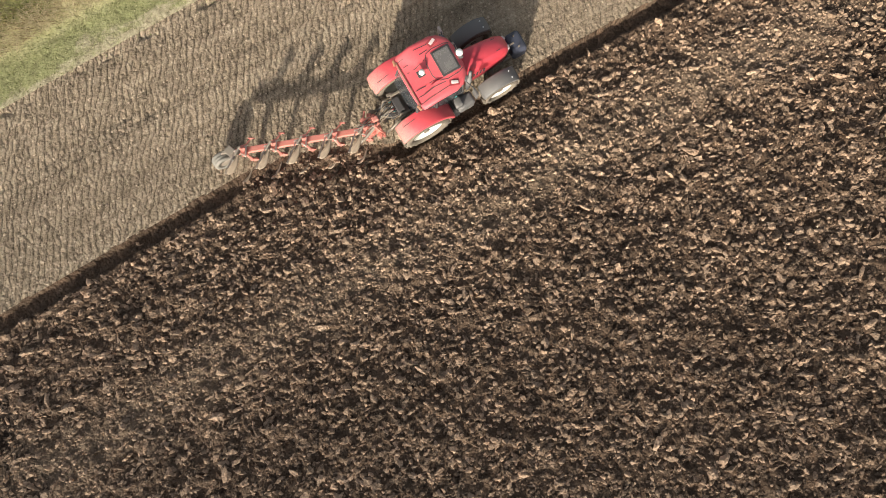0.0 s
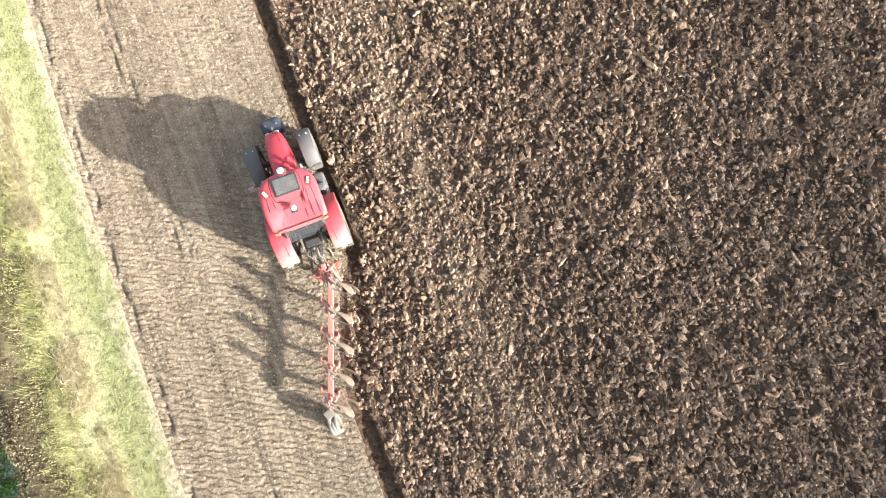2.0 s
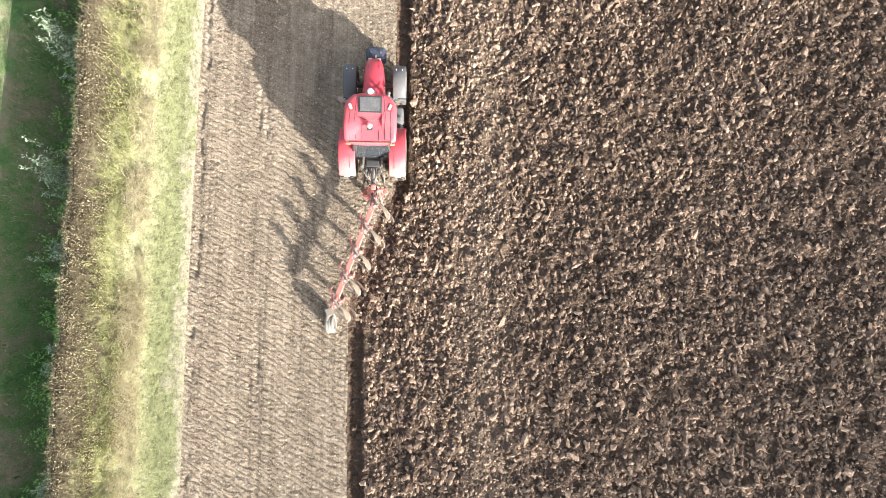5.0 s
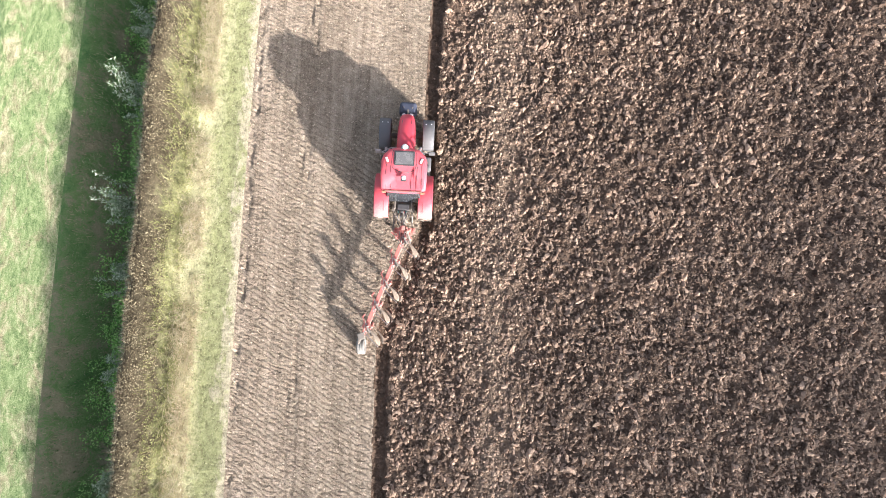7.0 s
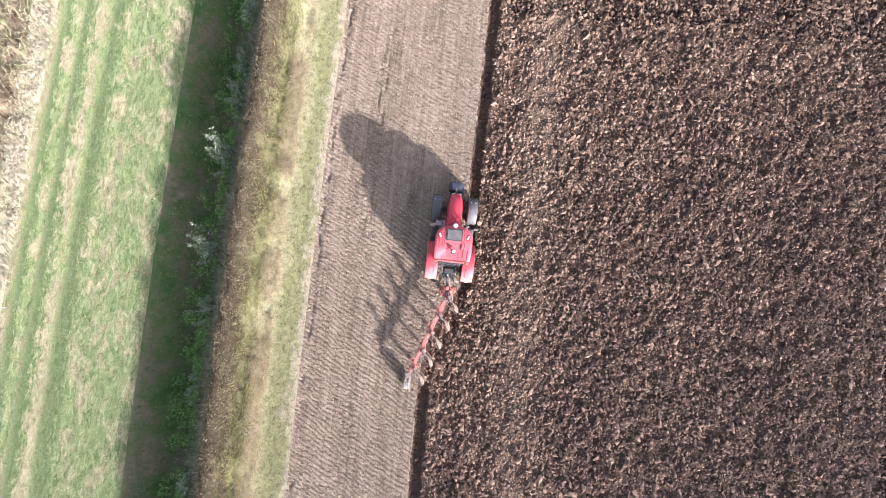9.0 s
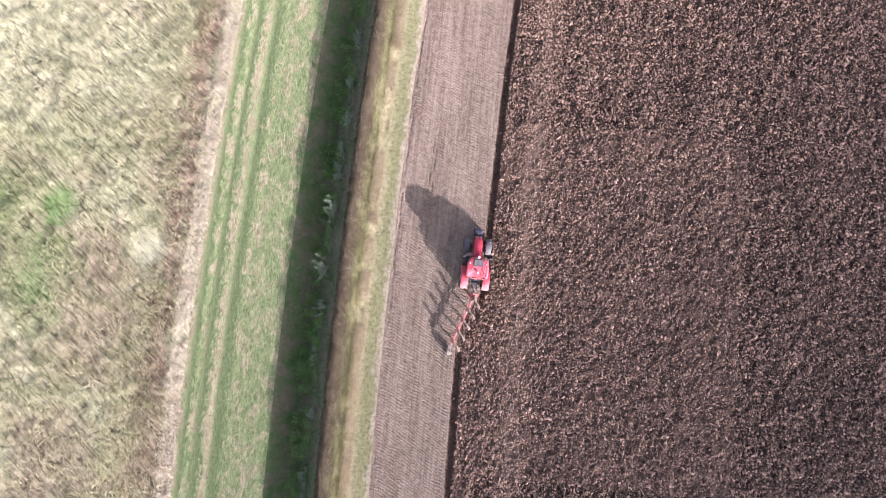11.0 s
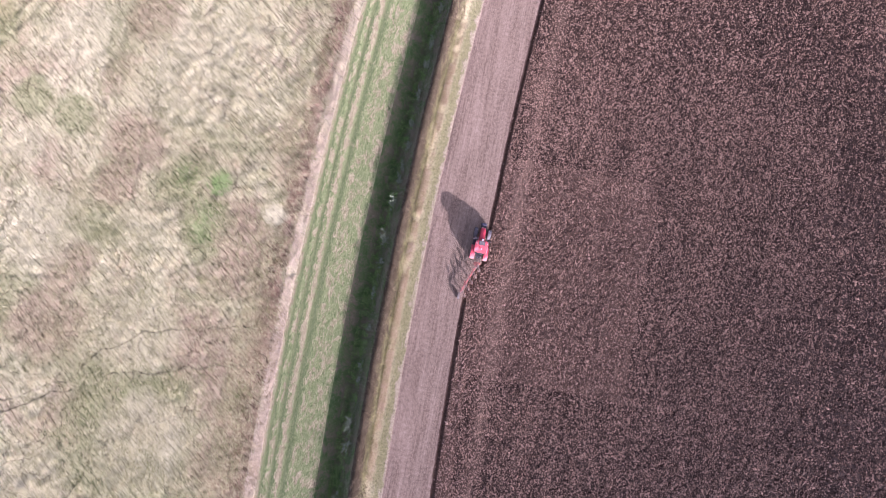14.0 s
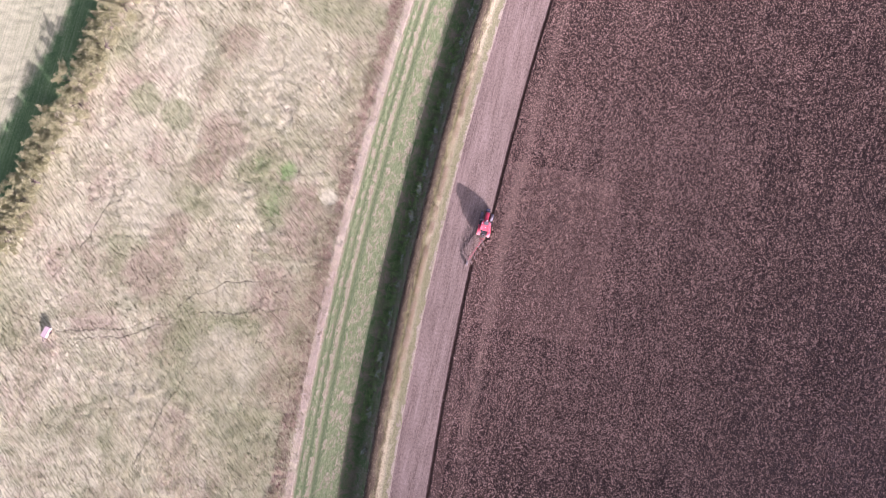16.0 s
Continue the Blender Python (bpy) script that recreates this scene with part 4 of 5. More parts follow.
lathe(bm, [(-0.012, 0.17), (0.012, 0.17), (0.012, 0.195), (-0.012, 0.195)], 20, pose(0, 1.22, 1.98, 0, 60, 90))
part("steering_wheel", bm, BLACK, tractor)
CORNERS = [(-0.62, -0.02), (-0.80, 0.55), (-0.62, 1.62), (0.62, 1.62), (0.80, 0.55), (0.62, -0.02)]
FEET = [(-0.76, -0.20), (-0.86, 0.55), (-0.66, 1.66), (0.66, 1.66), (0.86, 0.55), (0.76, -0.20)]
for (px, py), (fx, fy) in zip(CORNERS, FEET):
    bm = bmesh.new()
    bar(bm, (fx, fy, 1.35), (px * 0.97, py * 0.96 + 0.02, 2.70 if py < 0 else 2.86), 0.07, 0.07, 0.015)
    part("pillar", bm, BLACK, tractor)
for k in range(6):
    bm = bmesh.new()
    low, high = [], []
    for ring_, side_, z_ in ((FEET, low, 1.44), (CORNERS, high, 2.66)):
        a, b = Vector((*ring_[k], 0)), Vector((*ring_[(k + 1) % 6], 0))
        if ring_ is CORNERS:
            a, b = (Vector((p.x * 0.97, p.y * 0.96 + 0.02, 0)) for p in (a, b))
        d = (b - a).normalized()
        inn = Vector((-d.y, d.x, 0)) * 0.01
        for p in (a + d * 0.04 + inn, b - d * 0.04 + inn, b - d * 0.04 - inn, a + d * 0.04 - inn):
            side_.append((p.x, p.y, z_))
    skin(bm, [low, high])
    part("window_pane", bm, GLASS, tractor, "tinted cab window")


def roof_outline(k, z, drop=0.0):
    pts = [(-0.93, 0.06), (-0.96, 0.5), (-0.95, 1.20), (-0.86, 1.46), (-0.62, 1.70), (-0.3, 1.77), (0.3, 1.77), (0.62, 1.70), (0.86, 1.46), (0.95, 1.20), (0.96, 0.5), (0.93, 0.06), (0.80, -0.05), (0.3, -0.08), (-0.3, -0.08), (-0.80, -0.05)]
    return [(x * k, 0.84 + (y - 0.84) * k, z - drop * (x / 0.95) ** 2 - 0.27 * max(0.0, (0.45 - y) / 0.5) ** 1.5) for x, y in pts]


bm = bmesh.new()
skin(bm, [roof_outline(0.90, 2.80), roof_outline(0.99, 2.84), roof_outline(1.0, 2.92), roof_outline(0.97, 2.99, 0.02), roof_outline(0.86, 3.035, 0.03), roof_outline(0.45, 3.05, 0.01)])
roof = part("roof", bm, ROOF_RED, tractor, "faded red cab roof with moulded ribs", True)
bm = bmesh.new()
box(bm, (0, 1.30, 3.045), (0.84, 0.62, 0.045), 0.02)
hatch = part("hatch_frame", bm, BLACK, roof, "black rubber hatch frame")
bm = bmesh.new()
box(bm, (0, 1.30, 3.074), (0.72, 0.50, 0.02), 0.008)
part("hatch_glass", bm, paint("hatch_glass", (0.10, 0.105, 0.115), 0.12, 0.3), roof, "dusty grey roof hatch glass")
roof_top = BVHTree.FromPolygons([v.co.copy() for v in roof.data.vertices], [tuple(p.vertices) for p in roof.data.polygons])


def roof_line(points, width=0.022):
    """A dark seam laid along the roof's skin."""
    bm = bmesh.new()
    line = []
    for (ax, ay), (bx, by) in zip(points, points[1:]):
        for k in range(5):
            line.append((ax + (bx - ax) * k / 5, ay + (by - ay) * k / 5))
    line.append(points[-1])
    rows = []
    for k, (x, y) in enumerate(line):
        p, q = line[max(0, k - 1)], line[min(len(line) - 1, k + 1)]
        d = Vector((q[0] - p[0], q[1] - p[1], 0)).normalized()
        across_ = Vector((-d.y, d.x, 0)) * width / 2
        row = []
        for at_, lift in ((across_, 0.006), (-across_, 0.006), (-across_, -0.01), (across_, -0.01)):
            hit = roof_top.ray_cast(Vector((x, y, 5)) + at_, Vector((0, 0, -1)))[0]
            row.append(Vector((x + at_.x, y + at_.y, (hit.z if hit else 2.75) + lift)))
        rows.append(row)
    skin(bm, rows)
    return part("roof_groove", bm, BLACK, roof)


for s in (-1, 1):
    roof_line([(s * 0.30, 0.02), (s * 0.32, 0.72)])
    roof_line([(s * 0.52, 0.02), (s * 0.53, 0.55), (s * 0.56, 0.98)])
    roof_line([(s * 0.74, 0.04), (s * 0.75, 0.6), (s * 0.72, 1.06)])
    roof_line([(s * 0.46, 0.86), (s * 0.52, 1.10), (s * 0.50, 1.50), (s * 0.44, 1.66)])
    bm = bmesh.new()
    box(bm, (s * 0.70, 1.20, 3.012), (0.22, 0.30, 0.03), 0.012, (0, 0, s * -18))
    part("lamp_recess", bm, DARK_RED, roof, "dark red lamp recess")
    bm = bmesh.new()
    box(bm, (s * 0.71, 1.22, 3.03), (0.10, 0.22, 0.04), 0.02, (0, 0, s * -24))
    part("roof_lamp", bm, LENS, roof, "pale work lamp set in the roof")
    bm = bmesh.new()
    box(bm, (s * 0.75, 1.60, 2.90), (0.18, 0.07, 0.08), 0.02, (0, 0, s * -42))
    part("work_light", bm, GREY, roof, "grey front work lamp")
    bm = bmesh.new()
    box(bm, (s * 0.80, -0.07, 2.70), (0.18, 0.07, 0.09), 0.02, (0, 0, s * 12))
    part("work_light", bm, ORANGE, roof, "orange rear marker lamp")
bm = bmesh.new()
bar(bm, (-0.78, -0.02, 2.75), (0.78, -0.02, 2.75), 0.04, 0.025, 0.008)
part("roof_trim", bm, TRIM, roof, "dull tan trim along the rear roof edge")
roof_line([(-0.44, 0.84), (-0.2, 0.74), (0.2, 0.74), (0.44, 0.84)])
bm = bmesh.new()
box(bm, (0.0, 0.44, 3.07), (0.22, 0.24, 0.06), 0.03)
part("antenna_base", bm, BLACK, roof, "black antenna base")
bm = bmesh.new()
bmesh.ops.create_uvsphere(bm, u_segments=18, v_segments=10, radius=0.095, matrix=Matrix.Translation((0.01, 0.46, 3.17)) @ Matrix.Diagonal((1, 1, 0.8, 1)))
part("beacon", bm, WHITE, roof, "white rounded beacon", True)
bm = bmesh.new()
box(bm, (0.0, 1.76, 2.98), (0.34, 0.18, 0.06), 0.03)
part("receiver_bracket", bm, GREY, roof)
bm = bmesh.new()
bmesh.ops.create_uvsphere(bm, u_segments=18, v_segments=10, radius=0.115, matrix=Matrix.Translation((0.0, 1.79, 3.06)) @ Matrix.Diagonal((1, 1, 0.7, 1)))
part("receiver", bm, WHITE, roof, "white satellite receiver dome", True)

# exhaust, mirrors, steps, tank
bm = bmesh.new()
pipe(bm, [(0.62, 1.86, 1.3), (0.62, 1.86, 2.75), (0.66, 1.80, 2.92)], 0.055, 12)
rod(bm, (0.62, 1.86, 1.5), (0.62, 1.86, 2.3), 0.095, n=14)
part("exhaust", bm, GREY, tractor, "grey exhaust stack beside the windscreen", True)
for s in (-1, 1):
    bm = bmesh.new()
    pipe(bm, [(s * 0.66, 1.62, 2.5), (s * 1.02, 1.76, 2.5), (s * 1.10, 1.78, 2.3)], 0.018)
    arm = part("mirror_arm", bm, BLACK, tractor)
    bm = bmesh.new()
    box(bm, (s * 1.14, 1.79, 2.22), (0.26, 0.09, 0.36), 0.03)
    part("mirror", bm, PALE if s < 0 else GREY, arm, "wing mirror housing")
    bm = bmesh.new()
    for k in range(3):
        box(bm, (s * (0.86 + 0.06 * k), 1.18, 1.18 - 0.28 * k), (0.30, 0.36, 0.035), 0.01)
    for dy in (-0.16, 0.16):
        bar(bm, (s * 0.82, 1.18 + dy, 1.25), (s * 1.06, 1.18 + dy, 0.5), 0.03, 0.05)
    part("cab_steps", bm, BLACK, tractor, "black ladder of cab steps")
bm = bmesh.new()
box(bm, (0.92, 1.62, 0.98), (0.46, 0.62, 0.52), 0.12, segments=3)
part("fuel_tank", bm, GREY, tractor, "dusty grey plastic tank", True)
bm = bmesh.new()
box(bm, (0.90, 1.34, 1.30), (0.36, 0.30, 0.28), 0.07)
part("filter_housing", bm, GREY, tractor, "grey filter housing", True)
bm = bmesh.new()
box(bm, (0.66, 1.30, 1.40), (0.16, 0.22, 0.12), 0.03)
part("filler_cap", bm, TEAL, tractor, "teal plastic cover")
bm = bmesh.new()
box(bm, (-0.90, 1.62, 0.98), (0.42, 0.60, 0.50), 0.10, segments=3)
part("battery_box", bm, BLACK, tractor, "black battery box", True)
bm = bmesh.new()
box(bm, (-0.68, 2.08, 1.44), (0.52, 0.27, 0.035), 0.012)
platform = part("platform", bm, PALE, tractor, "pale metal platform beside the hood")
bm = bmesh.new()
pipe(bm, [(-0.82, 2.16, 1.46), (-0.80, 2.17, 1.53), (-0.62, 2.12, 1.53), (-0.60, 2.04, 1.53), (-0.62, 2.00, 1.46)], 0.018, 6)
part("grab_handle", bm, BLACK, platform, "black bent grab handle")
bm = bmesh.new()
box(bm, (-1.00, 1.94, 1.62), (0.24, 0.11, 0.05), 0.015)
part("marker_plate", bm, PALE, tractor, "pale plate on a bracket")
bm = bmesh.new()
bar(bm, (-0.5, 1.85, 1.45), (-0.95, 1.90, 1.60), 0.04, 0.04)
part("plate_bracket", bm, BLACK, tractor)

# rear linkage
for s in (-1, 1):
    bm = bmesh.new()
    bar(bm, (s * 0.34, -0.35, 0.72), (s * 0.44, -1.32, 0.62), 0.07, 0.11)
    part("lift_arm", bm, CAST, tractor)
    bm = bmesh.new()
    rod(bm, (s * 0.36, -0.28, 1.42), (s * 0.42, -1.0, 0.70), 0.035)
    bar(bm, (s * 0.36, -0.05, 1.40), (s * 0.36, -0.55, 1.46), 0.07, 0.09)
    part("lift_rod", bm, STEEL, tractor)
bm = bmesh.new()
rod(bm, (0, -0.42, 1.25), (0, -1.30, 1.18), 0.045)
rod(bm, (0, -0.65, 1.235), (0, -1.05, 1.20), 0.06)
part("top_link", bm, STEEL, tractor)
bm = bmesh.new()
box(bm, (0, -0.45, 1.25), (0.52, 0.26, 0.42), 0.04)
for i in range(6):
    box(bm, (-0.22 + 0.088 * i, -0.60, 1.34), (0.05, 0.10, 0.05), 0.012)
part("hydraulic_block", bm, BLACK, tractor, "dark hydraulic coupler block")
for s in (-1, 1):
    bm = bmesh.new()
    rod(bm, (s * 0.20, -0.40, 0.66), (s * 0.40, -1.10, 0.62), 0.025)
    rod(bm, (s * 0.22, -0.55, 0.66), (s * 0.30, -0.80, 0.64), 0.045)
    part("stabiliser", bm, DUSTY_STEEL, tractor, "dusty stabiliser link")
    bm = bmesh.new()
    box(bm, (s * 0.43, -0.52, 1.36), (0.10, 0.26, 0.16), 0.02, (0, 0, s * 8))
    box(bm, (s * 0.40, -0.74, 1.12), (0.12, 0.12, 0.14), 0.02)
    part("lift_bracket", bm, CAST, tractor)
    bm = bmesh.new()
    box(bm, (s * 0.44, -1.32, 0.66), (0.12, 0.18, 0.14), 0.03)
    part("hook_end", bm, DUSTY_STEEL, tractor, "dusty hook end of the lift arm")
bm = bmesh.new()
box(bm, (0, -0.66, 0.86), (0.34, 0.30, 0.30), 0.05)
rod(bm, (0, -0.80, 0.80), (0, -0.98, 0.80), 0.06)
part("shaft_guard", bm, BLACK, tractor, "black drive shaft guard")
bm = bmesh.new()
bar(bm, (0, -0.4, 0.50), (0, -1.02, 0.48), 0.10, 0.05)
box(bm, (0, -1.02, 0.52), (0.16, 0.14, 0.14), 0.02)
part("drawbar", bm, STEEL, tractor)
for i, c_ in enumerate((TEAL, ORANGE, WHITE, DARK_RED, TEAL, DUSTY_STEEL)):
    bm = bmesh.new()
    rod(bm, (-0.22 + 0.088 * i, -0.62, 1.36), (-0.22 + 0.088 * i, -0.70, 1.375), 0.022, n=8)
    part("coupler_cap", bm, c_, tractor, "small coloured coupler cap")
for i in range(10):
    bm = bmesh.new()
    x0 = -0.30 + 0.066 * i
    r = random.Random(i)
    pipe(bm, [(x0, -0.62, 1.36), (x0 + r.uniform(-.1, .1), -0.86, 1.50 + r.uniform(-.1, .05)), (x0 * 0.6 + r.uniform(-.16, .16), -1.12, 1.30 + r.uniform(-.14, .1)), (0.1 + x0 * 0.5, -1.42, 1.12)], 0.015, 6)
    part("hose", bm, (BLACK, STEEL, BLACK, DUSTY_STEEL)[i % 4], tractor, "hydraulic hose")

# ---- reversible plough ----
plough = thing("plough", "faded orange-red five-furrow reversible plough with worn steel mouldboards", "plough", pose(0, 0, 0))
STEP = Vector((-0.355, -0.967, 0))
ALONG = STEP.normalized()
START = Vector((0.14, -1.78, 0.80))
bm = bmesh.new()
box(bm, (0.14, -1.42, 0.86), (0.62, 0.22, 0.30), 0.04)
for s in (-1, 1):
    bar(bm, (0.14 + s * 0.36, -1.30, 0.62), (0.14 + s * 0.16, -1.50, 1.25), 0.08, 0.12)
bar(bm, (-0.32, -1.32, 0.58), (0.60, -1.32, 0.58), 0.09, 0.09)
rod(bm, (0.14, -1.28, 0.86), (0.12, -1.95, 0.82), 0.13, n=16)
box(bm, (0.14, -1.36, 1.25), (0.16, 0.2, 0.2), 0.03)
for s in (-1, 1):
    bar(bm, (0.14 + s * 0.14, -1.30, 1.22), (0.14 + s * 0.30, -1.78, 0.92), 0.05, 0.10)
    box(bm, (0.14 + s * 0.26, -1.62, 0.90), (0.09, 0.42, 0.22), 0.02, (0, 0, s * 14))
    box(bm, (0.14 + s * 0.40, -1.46, 0.74), (0.14, 0.16, 0.20), 0.03, (0, 0, s * 25))
bar(bm, (-0.22, -1.72, 0.98), (0.50, -1.60, 0.98), 0.10, 0.08)
bar(bm, (-0.42, -1.52, 0.92), (0.02, -1.86, 0.96), 0.06, 0.07)
part("headstock", bm, PLOUGH_RED, plough, "orange-red headstock with turnover shaft")
bm = bmesh.new()
rod(bm, (0.30, -1.42, 1.18), (0.46, -1.98, 0.98), 0.05)
rod(bm, (0.40, -1.75, 1.06), (0.5, -2.2, 0.92), 0.03)
part("turnover_ram", bm, STEEL, plough, "steel turnover ram")
for i in range(5):
    bm = bmesh.new()
    r = random.Random(60 + i)
    x0 = 0.02 + 0.07 * i
    pipe(bm, [(x0, -1.34, 1.16), (x0 + r.uniform(-.12, .12), -1.52, 1.26), (x0 + r.uniform(-.15, .1), -1.78, 1.10), (x0 - 0.12, -2.02, 0.92)], 0.014, 6)
    part("hose", bm, BLACK if i % 2 else STEEL, plough, "hydraulic hose")
bm = bmesh.new()
bar(bm, START, START + ALONG * 4.55, 0.19, 0.17, 0.02)
part("beam", bm, PLOUGH_RED, plough, "long faded orange-red square beam")


def plough_body(base, up):
    """Leg, frog, mouldboard, share, skimmer and stay of one body; up is 1 for the idle set on top, -1 for the set in the soil."""
    z = lambda h: base.z + (h if up > 0 else -1.4 * h)
    bx, by = base.x, base.y
    bm = bmesh.new()
    bar(bm, (bx + 0.02, by - 0.02, z(0.02)), (bx + 0.16, by + 0.02, z(0.40)), 0.07, 0.17)
    bar(bm, (bx + 0.16, by + 0.02, z(0.38)), (bx + 0.16, by + 0.14, z(0.62)), 0.07, 0.15)
    box(bm, (bx + 0.02, by, z(0.0)), (0.24, 0.22, 0.20), 0.03)
    leg = part("plough_leg", bm, PLOUGH_RED, plough, "orange-red plough leg")
    # mouldboard: a leaf-shaped plate, upright at the nose and laid over at the wing
    bm = bmesh.new()
    way, side = Vector((0.56, -0.83, 0)), Vector((0.83, 0.56, 0))
    nose = Vector((bx + 0.22, by - 0.10, 0))
    rows = []
    for i in range(11):
        s = i / 10
        half = 0.115 * (0.22 + 0.78 * math.sin(min(1.0, s / 0.72) * math.pi / 2)) * math.sqrt(max(0.03, 1 - max(0, (s - 0.72) / 0.29) ** 2))
        lay = math.radians(72 - 46 * s)
        row = []
        for j in range(6):
            h = (j / 2.5 - 1) * half
            p = nose + way * (0.78 * s) + side * (h * math.cos(lay) + 0.05 * (j / 2.5 - 1) ** 2 + 0.06 * math.sin(math.pi * s))
            row.append(Vector((p.x, p.y, z(0.62 - h * math.sin(lay) - 0.05 * s))))
        rows.append(row)
    front = [[bm.verts.new(p) for p in r] for r in rows]
    rear = [[bm.verts.new(p + Vector((-0.012, -0.008, -0.014))) for p in r] for r in rows]
    for g in (front, rear):
        for p, q in zip(g, g[1:]):
            for j in range(5):
                bm.faces.new((p[j], p[j + 1], q[j + 1], q[j]))
    ring = lambda g: [r[0] for r in g] + g[-1][1:] + [r[-1] for r in g[::-1]][1:] + g[0][::-1][1:-1]
    a, b = ring(front), ring(rear)
    for j in range(len(a)):
        k = (j + 1) % len(a)
        bm.faces.new((a[j], a[k], b[k], b[j]))
    part("mouldboard", bm, SOILED, leg, "worn soil-stained steel mouldboard", True)
    bm = bmesh.new()
    bar(bm, (bx + 0.12, by + 0.10, z(0.72)), (bx + 0.28, by - 0.18, z(0.69)), 0.07, 0.03)
    part("share", bm, STEEL, leg, "pointed steel share")
    if up < 0:
        return
    bm = bmesh.new()
    bar(bm, (bx - 0.02, by - 0.24, z(0.16)), (bx + 0.63, by - 0.78, z(0.56)), 0.04, 0.03, 0.006)
    part("stay", bm, PALE_STEEL, leg, "dusty pale stay rod")
    bm = bmesh.new()
    bar(bm, (bx + 0.14, by - 0.02, z(0.44)), (bx + 0.34, by - 0.34, z(0.57)), 0.05, 0.035, 0.006)
    bar(bm, (bx + 0.12, by - 0.04, z(0.50)), (bx + 0.28, by - 0.16, z(0.60)), 0.14, 0.05, 0.01)
    part("frog", bm, DUSTY_STEEL, leg, "dusty steel frog behind the mouldboard")
    bm = bmesh.new()
    bar(bm, (bx - 0.10, by + 0.22, z(0.16)), (bx + 0.30, by + 0.00, z(0.20)), 0.06, 0.04, 0.01)
    bar(bm, (bx + 0.28, by + 0.01, z(0.22)), (bx - 0.10, by - 0.24, z(0.16)), 0.05, 0.04, 0.01)
    bar(bm, (bx - 0.02, by + 0.26, z(0.18)), (bx - 0.06, by - 0.28, z(0.18)), 0.035, 0.03, 0.008)
    part("tension_plate", bm, PALE_STEEL, leg, "dusty pale triangular tension plate")
    bm = bmesh.new()
    bar(bm, (bx - 0.16, by + 0.08, z(0.08)), (bx + 0.24, by - 0.02, z(0.11)), 0.18, 0.05, 0.01)
    bar(bm, (bx + 0.02, by + 0.14, z(0.10)), (bx + 0.22, by + 0.02, z(0.14)), 0.07, 0.06, 0.01)
    for d in (-0.10, 0.0, 0.16):
        rod(bm, (bx + d, by + 0.07 - 0.25 * d, z(0.10)), (bx + d, by + 0.07 - 0.25 * d, z(0.17)), 0.028, n=8)
    part("bracket", bm, PLOUGH_RED, leg, "orange-red clamp bracket across the beam")
    bm = bmesh.new()
    bar(bm, (bx - 0.04, by + 0.04, z(0.10)), (bx - 0.12, by + 0.46, z(0.30)), 0.04, 0.05)
    box(bm, (bx - 0.09, by + 0.50, z(0.36)), (0.05, 0.20, 0.15), 0.02, (0, 20 * up, -35))
    part("skimmer", bm, PLOUGH_RED, leg, "orange-red skimmer")


for i in range(5):
    for up in (1, -1):
        plough_body(START + STEP * (i + 0.12), up)
bm = bmesh.new()
END = START + ALONG * 4.5
bar(bm, END, END + Vector((-0.22, -0.42, 0.02)), 0.11, 0.11, 0.02)
bar(bm, END + Vector((-0.22, -0.42, 0.0)), END + Vector((-0.18, -0.62, -0.42)), 0.08, 0.08, 0.015)
box(bm, END + Vector((-0.10, -0.15, 0.05)), (0.30, 0.30, 0.20), 0.03, (0, 0, 20))
part("wheel_arm", bm, STEEL, plough, "dusty steel wheel arm")
bm = bmesh.new()
at = pose(END.x - 0.16, END.y - 0.60, 0.38, 0, 0, 3) @ Matrix.Scale(1.15, 4)
lathe(bm, [(-0.13, 0.17), (-0.15, 0.28), (-0.11, 0.325), (-0.07, 0.33), (-0.06, 0.32), (-0.02, 0.32), (-0.01, 0.33), (0.03, 0.33), (0.04, 0.32), (0.07, 0.32), (0.08, 0.33), (0.12, 0.325), (0.15, 0.28), (0.13, 0.17)], 28, at)
w = part("depth_wheel", bm, paint("dusty_rubber", (0.12, 0.115, 0.105), 0.8, 0.6, 0.0, (0.36, 0.33, 0.28)), plough, "dust-grey ribbed depth wheel", True)
bm = bmesh.new()
lathe(bm, [(-0.12, 0.175), (0.12, 0.175), (0.05, 0.06), (0.05, 0.02), (-0.05, 0.02), (-0.05, 0.06)], 20, at)
part("rim", bm, STEEL, w, "", True)

# ---- small trailer in the meadow ----
trailer = thing("box_trailer", "small pale box trailer with a dark drawbar in the rough meadow", "trailer", pose(-76.5, -37.9, -1.28, 0, 0, -13))
bm = bmesh.new()
box(bm, (0, 0, 0.70), (0.95, 2.0, 0.6), 0.04)
part("body", bm, PALE, trailer, "pale pinkish sheet metal body")
bm = bmesh.new()
box(bm, (0.0, 0, 1.03), (1.02, 2.1, 0.06), 0.02)
for i in range(5):
    bar(bm, (-0.44 + 0.22 * i, -1.03, 1.07), (-0.44 + 0.22 * i, 1.03, 1.07), 0.04, 0.03)
part("roof", bm, PALE, trailer, "pale pinkish ribbed roof sheet")
for s in (-1, 1):
    bm = bmesh.new()
    lathe(bm, [(-0.08, 0.14), (-0.08, 0.28), (0.08, 0.28), (0.08, 0.14)], 20, Matrix.Translation((s * 0.56, 0, 0.28)))
    part("wheel", bm, TYRE, trailer)
bm = bmesh.new()
for s in (-1, 1):
    bar(bm, (s * 0.4, -1.1, 0.42), (0, -2.0, 0.40), 0.07, 0.07)
bar(bm, (-0.55, -1.35, 0.42), (0.55, -1.35, 0.42), 0.08, 0.08)
rod(bm, (0, -1.95, 0.02), (0, -1.95, 0.45), 0.04)
part("drawbar", bm, CAST, trailer, "dark drawbar")


